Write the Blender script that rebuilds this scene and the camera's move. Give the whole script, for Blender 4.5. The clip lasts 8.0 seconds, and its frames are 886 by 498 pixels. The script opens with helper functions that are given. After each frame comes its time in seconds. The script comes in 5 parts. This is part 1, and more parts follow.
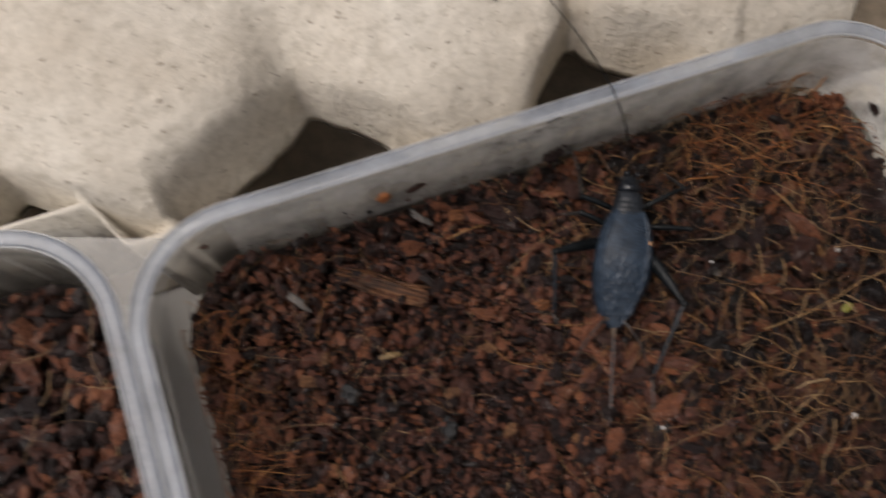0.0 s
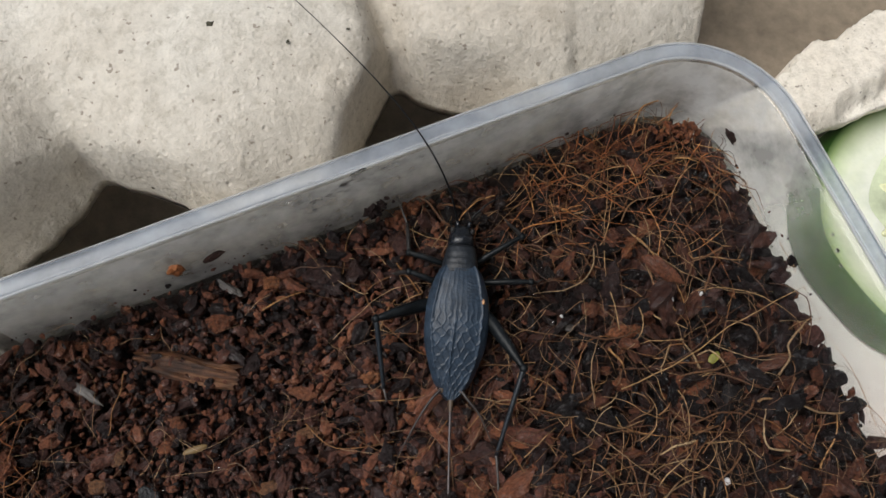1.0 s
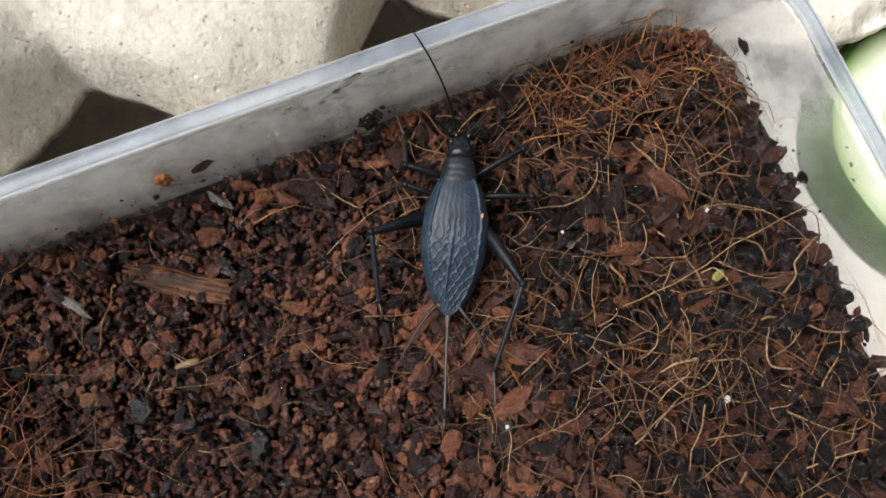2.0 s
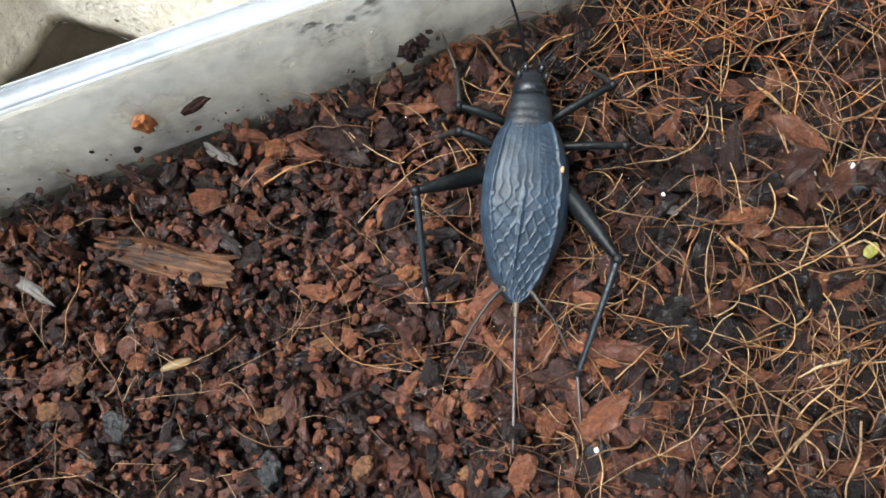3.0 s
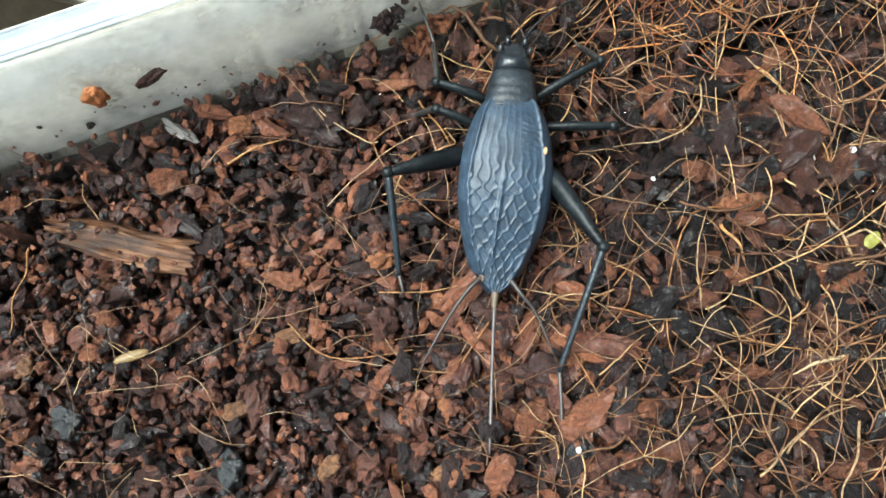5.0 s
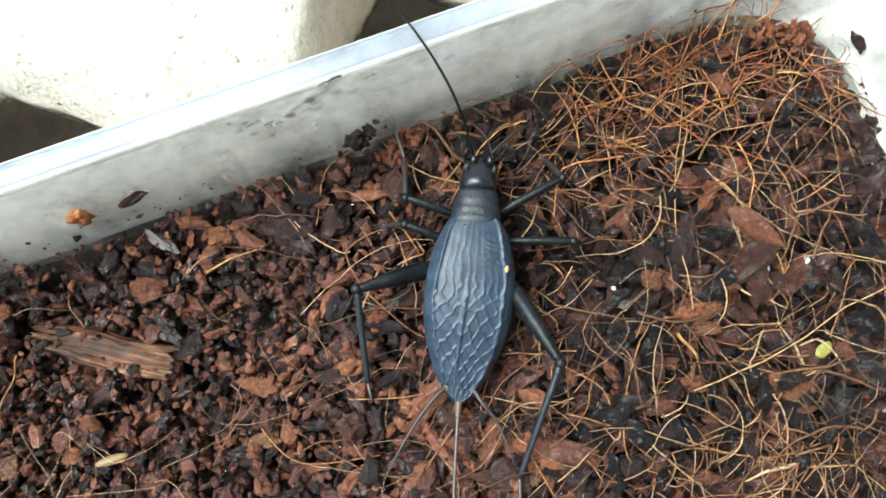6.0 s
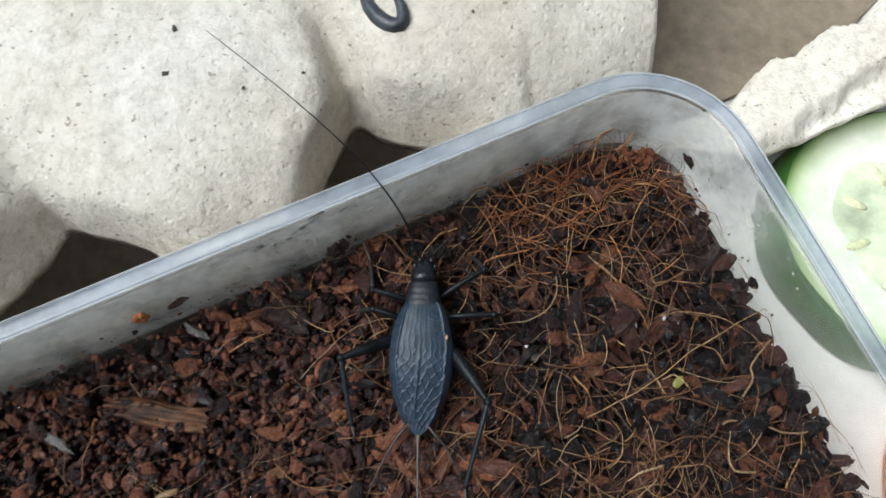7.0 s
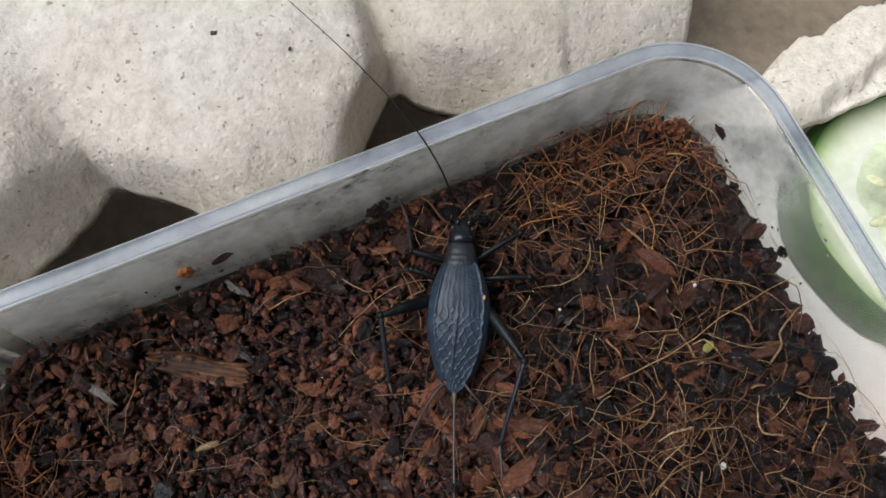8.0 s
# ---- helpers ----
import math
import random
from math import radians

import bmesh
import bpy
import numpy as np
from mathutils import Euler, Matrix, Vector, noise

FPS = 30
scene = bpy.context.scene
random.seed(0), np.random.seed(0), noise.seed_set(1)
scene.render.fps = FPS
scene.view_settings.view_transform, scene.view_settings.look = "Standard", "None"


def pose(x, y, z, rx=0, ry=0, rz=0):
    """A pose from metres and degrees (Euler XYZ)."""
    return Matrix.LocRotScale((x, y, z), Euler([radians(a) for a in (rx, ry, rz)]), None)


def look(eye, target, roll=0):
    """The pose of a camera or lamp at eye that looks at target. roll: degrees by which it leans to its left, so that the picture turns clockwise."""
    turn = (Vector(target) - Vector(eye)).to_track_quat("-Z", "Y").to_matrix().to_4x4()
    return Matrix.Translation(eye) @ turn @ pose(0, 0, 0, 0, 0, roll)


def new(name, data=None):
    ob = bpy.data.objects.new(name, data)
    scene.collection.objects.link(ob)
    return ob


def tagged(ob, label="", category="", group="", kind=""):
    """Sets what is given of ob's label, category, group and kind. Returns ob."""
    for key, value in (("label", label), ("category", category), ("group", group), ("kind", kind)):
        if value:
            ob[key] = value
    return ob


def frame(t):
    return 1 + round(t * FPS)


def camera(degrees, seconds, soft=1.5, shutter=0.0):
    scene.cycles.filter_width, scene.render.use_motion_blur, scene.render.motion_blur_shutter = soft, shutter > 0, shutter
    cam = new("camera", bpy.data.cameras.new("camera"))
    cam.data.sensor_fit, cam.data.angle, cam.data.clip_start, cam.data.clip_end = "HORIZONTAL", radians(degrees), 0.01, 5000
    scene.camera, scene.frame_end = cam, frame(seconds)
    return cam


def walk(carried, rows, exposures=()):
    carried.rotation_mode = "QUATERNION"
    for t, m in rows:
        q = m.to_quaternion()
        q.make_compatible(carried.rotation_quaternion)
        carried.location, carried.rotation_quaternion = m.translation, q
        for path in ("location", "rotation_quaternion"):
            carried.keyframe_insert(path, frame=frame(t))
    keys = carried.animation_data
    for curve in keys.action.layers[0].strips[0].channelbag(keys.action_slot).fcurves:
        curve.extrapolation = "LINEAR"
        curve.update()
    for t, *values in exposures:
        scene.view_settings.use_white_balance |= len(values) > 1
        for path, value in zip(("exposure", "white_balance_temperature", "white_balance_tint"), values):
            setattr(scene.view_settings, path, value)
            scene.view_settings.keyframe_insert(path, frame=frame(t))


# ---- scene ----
# All lengths below are in centimetres on the table's plan; CM turns them into metres.
CM = 0.01
RIM = 4.1          # height of the boxes' rims over the table

cam = camera(60.0, 8.0, soft=1.5, shutter=0.2)
PATH = [
    (0, (-9.462, -3.701, 14.607), (-8.426, -1.976, 6.864), 12.23),
    (0.2, (-8.173, -4.002, 14.222), (-6.730, -2.635, 6.473), 27.38),
    (0.5, (-6.679, -3.970, 13.771), (-5.225, -2.144, 6.119), 16.37),
    (1, (-6.851, -3.862, 13.546), (-5.521, -1.880, 5.910), 11.41),
    (1.5, (-6.832, -4.063, 13.381), (-5.668, -2.449, 5.632), 13.16),
    (2, (-6.890, -4.080, 13.125), (-5.794, -2.697, 5.322), 16.15),
    (2.2, (-6.935, -3.941, 12.532), (-6.040, -2.705, 4.679), 14.17),
    (3.3, (-7.089, -3.883, 10.401), (-6.221, -2.255, 2.616), 5.83),
    (3.5, (-6.955, -3.917, 10.473), (-6.088, -2.304, 2.685), 6.03),
    (4, (-7.027, -3.998, 10.195), (-6.193, -2.431, 2.394), 5.80),
    (4.2, (-7.086, -3.995, 10.158), (-6.202, -2.476, 2.354), 8.26),
    (5.3, (-6.758, -3.741, 10.070), (-5.881, -2.334, 2.244), 10.17),
    (5.5, (-6.687, -3.606, 10.121), (-5.874, -2.119, 2.303), 6.93),
    (6, (-6.144, -3.150, 10.673), (-5.309, -1.613, 2.867), 7.25),
    (6.5, (-5.779, -3.814, 11.423), (-4.739, -2.059, 3.688), 8.86),
    (6.7, (-5.706, -3.284, 12.022), (-4.635, -1.903, 4.215), 16.13),
    (6.9, (-5.924, -3.510, 13.240), (-4.629, -1.618, 5.576), 9.69),
    (7, (-6.197, -3.667, 13.848), (-4.855, -1.682, 6.215), 9.49),
    (7.5, (-6.907, -4.179, 14.339), (-5.453, -2.088, 6.755), 10.87),
    (8, (-6.973, -3.932, 13.870), (-5.615, -1.978, 6.232), 11.16),
]
EXPOSURES = [(0.0, 0.21, 7000, 15), (0.4, 0.91, 6700, 11), (1.0, 0.44, 6500, 9), (1.5, 0.66, 6500, 9), (2.2, 1.16, 6500, 9), (3.3, 2.01, 6200, 1), (4.2, 2.01, 6100, -2), (5.5, 2.46, 6050, -5),
             (6.5, 1.56, 6150, 3), (7.0, 0.81, 6000, 4), (7.5, 0.21, 6150, 6), (8.0, 0.53, 6250, 9)]
walk(cam, [(t, look(Vector(eye) * CM, Vector(aim) * CM, roll)) for t, eye, aim, roll in PATH], EXPOSURES)

# ---- light: soft window daylight from the side and above ----
world = bpy.data.worlds.new("sky")
scene.world = world
world.use_nodes = True
SUN_ELEVATION, SUN_TURN = 62.0, -64.0
wn = world.node_tree.nodes
sky = wn.new("ShaderNodeTexSky")
sky.sky_type, sky.sun_disc = "NISHITA", False
sky.sun_elevation, sky.sun_rotation = radians(SUN_ELEVATION), radians(SUN_TURN)
sky.air_density, sky.dust_density, sky.ozone_density = 1.0, 3.0, 1.0
world.node_tree.links.new(sky.outputs[0], wn["Background"].inputs[0])
wn["Background"].inputs[1].default_value = 0.065
sun_data = bpy.data.lights.new("sun", "SUN")
sun_data.energy, sun_data.angle, sun_data.color = 2.35, radians(46), (1.0, 0.985, 0.96)
sun = new("sun", sun_data)
_s = (math.sin(radians(SUN_TURN)) * math.cos(radians(SUN_ELEVATION)), math.cos(radians(SUN_TURN)) * math.cos(radians(SUN_ELEVATION)), math.sin(radians(SUN_ELEVATION)))
sun.matrix_world = look(_s, (0, 0, 0))


# ---- materials ----
def material(name):
    m = bpy.data.materials.new(name)
    m.use_nodes = True
    nt = m.node_tree
    return m, nt, nt.nodes["Principled BSDF"], nt.nodes["Material Output"]


def node(nt, kind, **values):
    n = nt.nodes.new(kind)
    for key, value in values.items():
        n.inputs[key.replace("_", " ")].default_value = value
    return n


def coords(nt, scale=1.0):
    tc = nt.nodes.new("ShaderNodeTexCoord")
    mp = nt.nodes.new("ShaderNodeMapping")
    mp.inputs["Scale"].default_value = (scale, scale, scale)
    nt.links.new(tc.outputs["Object"], mp.inputs[0])
    return mp.outputs[0]


def ramp(nt, fac, stops):
    r = nt.nodes.new("ShaderNodeValToRGB")
    while len(r.color_ramp.elements) < len(stops):
        r.color_ramp.elements.new(0.5)
    for e, (pos, col) in zip(r.color_ramp.elements, stops):
        e.position, e.color = pos, (*col, 1)
    nt.links.new(fac, r.inputs[0])
    return r.outputs[0]


def mixed(nt, kind, a, b, fac):
    m = nt.nodes.new("ShaderNodeMix")
    m.data_type, m.blend_type = "RGBA", kind
    for sock, v in ((m.inputs[6], a), (m.inputs[7], b), (m.inputs[0], fac)):
        if isinstance(v, bpy.types.NodeSocket):
            nt.links.new(v, sock)
        else:
            sock.default_value = v if isinstance(v, (int, float)) else (*v, 1)
    return m.outputs[2]


def bumped(nt, bsdf, height, strength, distance):
    b = node(nt, "ShaderNodeBump", Strength=strength, Distance=distance)
    nt.links.new(height, b.inputs["Height"])
    nt.links.new(b.outputs[0], bsdf.inputs["Normal"])


def noise_tex(nt, co, scale, detail=4.0, rough=0.6):
    n = node(nt, "ShaderNodeTexNoise", Scale=scale, Detail=detail, Roughness=rough)
    nt.links.new(co, n.inputs["Vector"])
    return n.outputs["Fac"]


def organic(name, stops, rough=0.5, grain=900.0, depth=0.0002, island=True, stain=250.0, sheen=0.5, vary=0.75, coat=0.0, mottle=0.9):
    """A mottled organic surface whose pieces differ in colour; coat: how wet it is, in small glinting patches."""
    m, nt, b, _ = material(name)
    co = coords(nt)
    big, fine = noise_tex(nt, co, stain, 3), noise_tex(nt, co, grain * 1.3, 6, 0.74)
    if island:
        src = nt.nodes.new("ShaderNodeNewGeometry").outputs["Random Per Island"]
    else:
        src = nt.nodes.new("ShaderNodeObjectInfo").outputs["Random"]
    mx = node(nt, "ShaderNodeMath")
    mx.operation = "MULTIPLY_ADD"
    nt.links.new(src, mx.inputs[0])
    mx.inputs[1].default_value = vary
    sc = node(nt, "ShaderNodeMath")
    sc.operation = "MULTIPLY"
    nt.links.new(big, sc.inputs[0])
    sc.inputs[1].default_value = 1.0 - vary + 0.05
    nt.links.new(sc.outputs[0], mx.inputs[2])
    col = ramp(nt, mx.outputs[0], stops)
    dark = ramp(nt, fine, [(0.34, (0.22, 0.20, 0.19)), (0.5, (0.85, 0.83, 0.82)), (0.66, (1.75, 1.65, 1.55))])
    nt.links.new(mixed(nt, "MULTIPLY", col, dark, mottle), b.inputs["Base Color"])
    rr = ramp(nt, big, [(0.35, (rough * 0.75,) * 3), (0.65, (min(1, rough * 1.4),) * 3)])
    nt.links.new(rr, b.inputs["Roughness"])
    b.inputs["Specular IOR Level"].default_value = sheen
    if coat:
        wet = ramp(nt, noise_tex(nt, co, grain * 0.4, 3, 0.6), [(0.50, (0, 0, 0)), (0.58, (coat,) * 3)])
        nt.links.new(wet, b.inputs["Coat Weight"])
        b.inputs["Coat Roughness"].default_value = 0.09
        film = node(nt, "ShaderNodeBump", Strength=1.0, Distance=0.0005)
        nt.links.new(noise_tex(nt, co, grain * 1.5, 3, 0.6), film.inputs["Height"])
        nt.links.new(film.outputs[0], b.inputs["Coat Normal"])
    bumped(nt, b, fine, 1.0, depth)
    return m


def plastic(name, haze, tint, gloss=0.06, white=(0.85, 0.88, 0.92)):
    """Thin clear polypropylene: see-through, slightly milky, with gloss and faint scuffs."""
    m, nt, b, out = material(name)
    nt.nodes.remove(b)
    co = coords(nt)
    clear = node(nt, "ShaderNodeBsdfTransparent", Color=(*tint, 1))
    milk = node(nt, "ShaderNodeBsdfDiffuse", Color=(*white, 1))
    soft = node(nt, "ShaderNodeBsdfTranslucent", Color=(*white, 1))
    shine = node(nt, "ShaderNodeBsdfGlossy", Roughness=gloss)
    half = nt.nodes.new("ShaderNodeMixShader")
    nt.links.new(milk.outputs[0], half.inputs[1])
    nt.links.new(soft.outputs[0], half.inputs[2])
    body = nt.nodes.new("ShaderNodeMixShader")
    scuff = noise_tex(nt, co, 120.0, 5, 0.65)
    hz = ramp(nt, scuff, [(0.35, (haze * 0.75,) * 3), (0.7, (min(1.0, haze * 1.5),) * 3)])
    nt.links.new(hz, body.inputs[0])
    nt.links.new(clear.outputs[0], body.inputs[1])
    nt.links.new(half.outputs[0], body.inputs[2])
    edge = node(nt, "ShaderNodeLayerWeight", Blend=0.5)
    bp = node(nt, "ShaderNodeBump", Strength=0.15, Distance=0.0006)
    nt.links.new(noise_tex(nt, co, 55.0, 2), bp.inputs["Height"])
    nt.links.new(bp.outputs[0], edge.inputs["Normal"])
    fres = ramp(nt, edge.outputs["Facing"], [(0.0, (0.035,) * 3), (0.6, (0.04,) * 3), (0.85, (0.09,) * 3), (1.0, (0.55,) * 3)])
    nt.links.new(bp.outputs[0], shine.inputs["Normal"])
    full = nt.nodes.new("ShaderNodeMixShader")
    nt.links.new(fres, full.inputs[0])
    nt.links.new(body.outputs[0], full.inputs[1])
    nt.links.new(shine.outputs[0], full.inputs[2])
    nt.links.new(full.outputs[0], out.inputs["Surface"])
    return m


def plain(name, col, rough=0.5, grain=600.0, depth=0.0001, contrast=0.25, metal=0.0, sheen=0.5):
    m, nt, b, _ = material(name)
    co = coords(nt)
    f = noise_tex(nt, co, grain, 5, 0.65)
    g = noise_tex(nt, co, grain / 6, 3)
    lo, hi = 1 - contrast, 1 + contrast
    tone = mixed(nt, "MULTIPLY", ramp(nt, f, [(0.3, (lo,) * 3), (0.7, (hi,) * 3)]), ramp(nt, g, [(0.3, (lo,) * 3), (0.7, (hi,) * 3)]), 1.0)
    nt.links.new(mixed(nt, "MULTIPLY", tone, col, 1.0), b.inputs["Base Color"])
    b.inputs["Roughness"].default_value, b.inputs["Metallic"].default_value = rough, metal
    b.inputs["Specular IOR Level"].default_value = sheen
    bumped(nt, b, f, 0.6, depth)
    return m


def pulp(name, pale=1.0):
    """Moulded paper pulp: grey-beige, pressed fibres, dark and rusty flecks, faint stains."""
    m, nt, b, _ = material(name)
    co = coords(nt)
    stain, fibre, fleck = noise_tex(nt, co, 28.0, 3), noise_tex(nt, co, 520.0, 6, 0.75), noise_tex(nt, co, 900.0, 2, 0.45)
    base = ramp(nt, stain, [(0.3, (0.53 * pale, 0.475 * pale, 0.395 * pale)), (0.7, (0.655 * pale, 0.62 * pale, 0.548 * pale))])
    base = mixed(nt, "MULTIPLY", base, ramp(nt, fibre, [(0.3, (0.74, 0.73, 0.70)), (0.5, (0.98, 0.98, 0.98)), (0.7, (1.12, 1.12, 1.12))]), 1.0)
    spots = ramp(nt, fleck, [(0.675, (0, 0, 0)), (0.73, (0.6, 0.6, 0.6))])
    base = mixed(nt, "MIX", base, (0.13, 0.09, 0.06), spots)
    nt.links.new(base, b.inputs["Base Color"])
    b.inputs["Roughness"].default_value, b.inputs["Specular IOR Level"].default_value = 0.95, 0.15
    dent, cell = noise_tex(nt, co, 330.0, 3, 0.6), node(nt, "ShaderNodeTexVoronoi", Scale=650.0)
    nt.links.new(co, cell.inputs["Vector"])
    pocks = ramp(nt, cell.outputs["Distance"], [(0.05, (0, 0, 0)), (0.3, (1, 1, 1))])
    h = mixed(nt, "MIX", mixed(nt, "MIX", fibre, dent, 0.5), pocks, 0.14)
    bumped(nt, b, h, 1.0, 0.0009)
    return m


M_PULP, M_PALE_PULP = pulp("paper_pulp"), pulp("pale_paper_pulp", 1.3)
M_WALL = plastic("clear_plastic", 0.065, (0.98, 0.975, 0.96), white=(0.9, 0.88, 0.83))


def mist_sheen_material():
    """Condensation: fine milky film, uneven along the wall; its white also stands in for reflected light."""
    m, nt, p, out = material("condensation")
    nt.nodes.remove(p)
    co = coords(nt)
    clear, milk = node(nt, "ShaderNodeBsdfTransparent"), node(nt, "ShaderNodeBsdfDiffuse", Color=(0.92, 0.91, 0.88, 1))
    axes = nt.nodes.new("ShaderNodeSeparateXYZ")
    nt.links.new(co, axes.inputs[0])
    reach = node(nt, "ShaderNodeMapRange")
    reach.inputs[1].default_value, reach.inputs[2].default_value = -0.11, -0.01
    nt.links.new(axes.outputs[0], reach.inputs[0])
    # painted sheen: milkier where the wall throws back more light
    thin = ramp(nt, reach.outputs[0], [(0.0, (0.56,) * 3), (0.4, (0.57,) * 3), (0.6, (0.57,) * 3), (0.72, (0.62,) * 3), (0.85, (0.76,) * 3), (1.0, (0.84,) * 3)])
    ends = node(nt, "ShaderNodeMapRange")
    ends.inputs[1].default_value, ends.inputs[2].default_value = -0.034, -0.014
    nt.links.new(axes.outputs[1], ends.inputs[0])
    thin = mixed(nt, "MULTIPLY", thin, ends.outputs[0], 1.0)
    amount = mixed(nt, "MULTIPLY", thin, ramp(nt, noise_tex(nt, co, 160.0, 4), [(0.38, (0.42, 0.42, 0.42)), (0.62, (1.05, 1.05, 1.05))]), 1.0)
    mix = nt.nodes.new("ShaderNodeMixShader")
    nt.links.new(amount, mix.inputs[0])
    nt.links.new(clear.outputs[0], mix.inputs[1])
    both, glow = nt.nodes.new("ShaderNodeMixShader"), node(nt, "ShaderNodeBsdfTranslucent", Color=(0.92, 0.91, 0.88, 1))
    nt.links.new(milk.outputs[0], both.inputs[1])
    nt.links.new(glow.outputs[0], both.inputs[2])
    nt.links.new(both.outputs[0], mix.inputs[2])
    nt.links.new(mix.outputs[0], out.inputs["Surface"])
    return m


M_MIST_SHEEN = mist_sheen_material()
M_RIM = plastic("milky_plastic", 0.34, (0.82, 0.85, 0.89), 0.35, white=(0.66, 0.71, 0.78))
M_BEAD = plastic("white_plastic_bead", 0.42, (0.9, 0.92, 0.94), 0.35, white=(0.85, 0.86, 0.87))
CHIP_STOPS = [(0.0, (0.006, 0.0042, 0.0044)), (0.28, (0.016, 0.0080, 0.0075)), (0.48, (0.050, 0.0200, 0.0150)), (0.68, (0.120, 0.044, 0.028)), (0.88, (0.215, 0.078, 0.038)), (1.0, (0.30, 0.130, 0.06))]
M_CHIP = organic("wet_coconut_chip", CHIP_STOPS, rough=0.55, grain=1350.0, depth=0.0008, sheen=0.38, coat=0.8, mottle=0.65)
# darker chip colours, for the right part of the box and single crumbs
DARKER_STOPS = [(0.0, (0.004, 0.0028, 0.003)), (0.38, (0.0085, 0.0046, 0.0044)), (0.56, (0.028, 0.0120, 0.0098)), (0.74, (0.074, 0.0290, 0.0190)), (0.90, (0.165, 0.062, 0.033)), (1.0, (0.29, 0.115, 0.052))]
M_CHIP_DARKER = organic("darker_coconut_chip", DARKER_STOPS, rough=0.52, grain=1700.0, depth=0.0009, sheen=0.3, coat=1.0, mottle=0.65)
M_FLAKE = organic("torn_husk_flake", [(0.0, (0.006, 0.0045, 0.005)), (0.35, (0.016, 0.0088, 0.009)), (0.6, (0.050, 0.0240, 0.0215)), (0.85, (0.105, 0.047, 0.038)), (1.0, (0.17, 0.078, 0.052))], rough=0.5, grain=1500.0, depth=0.0012, island=False, sheen=0.4, coat=1.0, mottle=0.8)
M_CHIP_ONE = organic("wet_bark_chip", DARKER_STOPS, rough=0.52, grain=1700.0, depth=0.0009, island=False, sheen=0.3, coat=0.9, mottle=0.65)
M_RED = organic("red_coconut_chip", [(0.0, (0.12, 0.042, 0.021)), (0.6, (0.19, 0.070, 0.034)), (1.0, (0.29, 0.12, 0.052))], rough=0.65, grain=1400.0, depth=0.0010, island=False, sheen=0.3, coat=0.4)
M_TAN = organic("tan_coconut_chip", [(0.0, (0.13, 0.058, 0.028)), (0.6, (0.20, 0.095, 0.045)), (1.0, (0.28, 0.14, 0.065))], rough=0.55, grain=1400.0, depth=0.0010, island=False, coat=0.1)
M_DARK = organic("dark_bark_chip", [(0.0, (0.020, 0.013, 0.013)), (0.6, (0.040, 0.022, 0.020)), (1.0, (0.085, 0.040, 0.033))], rough=0.62, grain=1400.0, depth=0.0010, island=False, sheen=0.25, coat=0.7)
M_STRAND = organic("pale_coconut_strand", [(0.0, (0.20, 0.085, 0.024)), (0.5, (0.30, 0.145, 0.048)), (1.0, (0.42, 0.26, 0.11))], rough=0.45, grain=1500.0, depth=0.0002, island=False)
M_SOIL = organic("dark_coconut_peat", [(0.0, (0.006, 0.004, 0.004)), (0.5, (0.016, 0.008, 0.006)), (1.0, (0.05, 0.02, 0.012))], rough=0.6, grain=700.0, depth=0.001, island=False, vary=0.0)
M_FIBRE = organic("coconut_fibre", [(0.0, (0.026, 0.010, 0.005)), (0.42, (0.090, 0.035, 0.012)), (0.72, (0.20, 0.092, 0.032)), (1.0, (0.40, 0.26, 0.12))], rough=0.45, grain=1200.0, depth=0.00005, vary=0.9)
M_TABLE = plain("white_paper", (0.92, 0.91, 0.89), 0.9, 500, 0.0003, 0.06, sheen=0.2)
M_WHITE = plain("perlite", (0.55, 0.54, 0.53), 0.7, 1500, 0.0003, 0.1)
M_GREY = plain("grey_stone", (0.011, 0.0115, 0.0125), 0.32, 1500, 0.0010, 0.6)
M_YELLOW = plain("yellow_green_leaf", (0.17, 0.16, 0.03), 0.5, 1500, 0.0002, 0.25)
M_SEED = plain("straw_seed", (0.17, 0.11, 0.045), 0.5, 1800, 0.0001, 0.15)
M_HUSK = plain("pale_husk", (0.075, 0.066, 0.06), 0.55, 1500, 0.0002, 0.3)


def drop_material():
    m, nt, b, out = material("water_drop")
    b.inputs["Transmission Weight"].default_value, b.inputs["Roughness"].default_value, b.inputs["IOR"].default_value = 1.0, 0.02, 1.33
    return m


M_DROP = drop_material()


# ---- building helpers ----
def mesh_of(name, bm, mats, smooth=True):
    """A mesh in metres from a bmesh in centimetres."""
    bmesh.ops.scale(bm, vec=(CM, CM, CM), verts=bm.verts)
    bmesh.ops.recalc_face_normals(bm, faces=bm.faces)
    me = bpy.data.meshes.new(name)
    bm.to_mesh(me)
    bm.free()
    for m in mats if isinstance(mats, (list, tuple)) else [mats]:
        me.materials.append(m)
    me.polygons.foreach_set("use_smooth", [smooth] * len(me.polygons))
    return me


def at(x, y, z, rx=0, ry=0, rz=0):
    return pose(x * CM, y * CM, z * CM, rx, ry, rz)


def thing(name, bm, mats, m, label, category, group="", kind="", smooth=True):
    ob = new(name, mesh_of(name, bm, mats, smooth) if bm else None)
    ob.matrix_basis = m
    return tagged(ob, label, category, group, kind)


def part(name, bm, mats, parent, label="", smooth=True, m=None):
    ob = new(name, mesh_of(name, bm, mats, smooth))
    ob.parent = parent
    if m:
        ob.matrix_basis = m
    return tagged(ob, label) if label else ob


def arrays(name, verts, faces, mats, smooth=False):
    me = bpy.data.meshes.new(name)
    me.from_pydata((verts * CM).tolist(), [], faces.tolist())
    me.materials.append(mats)
    me.polygons.foreach_set("use_smooth", [smooth] * len(me.polygons))
    return me


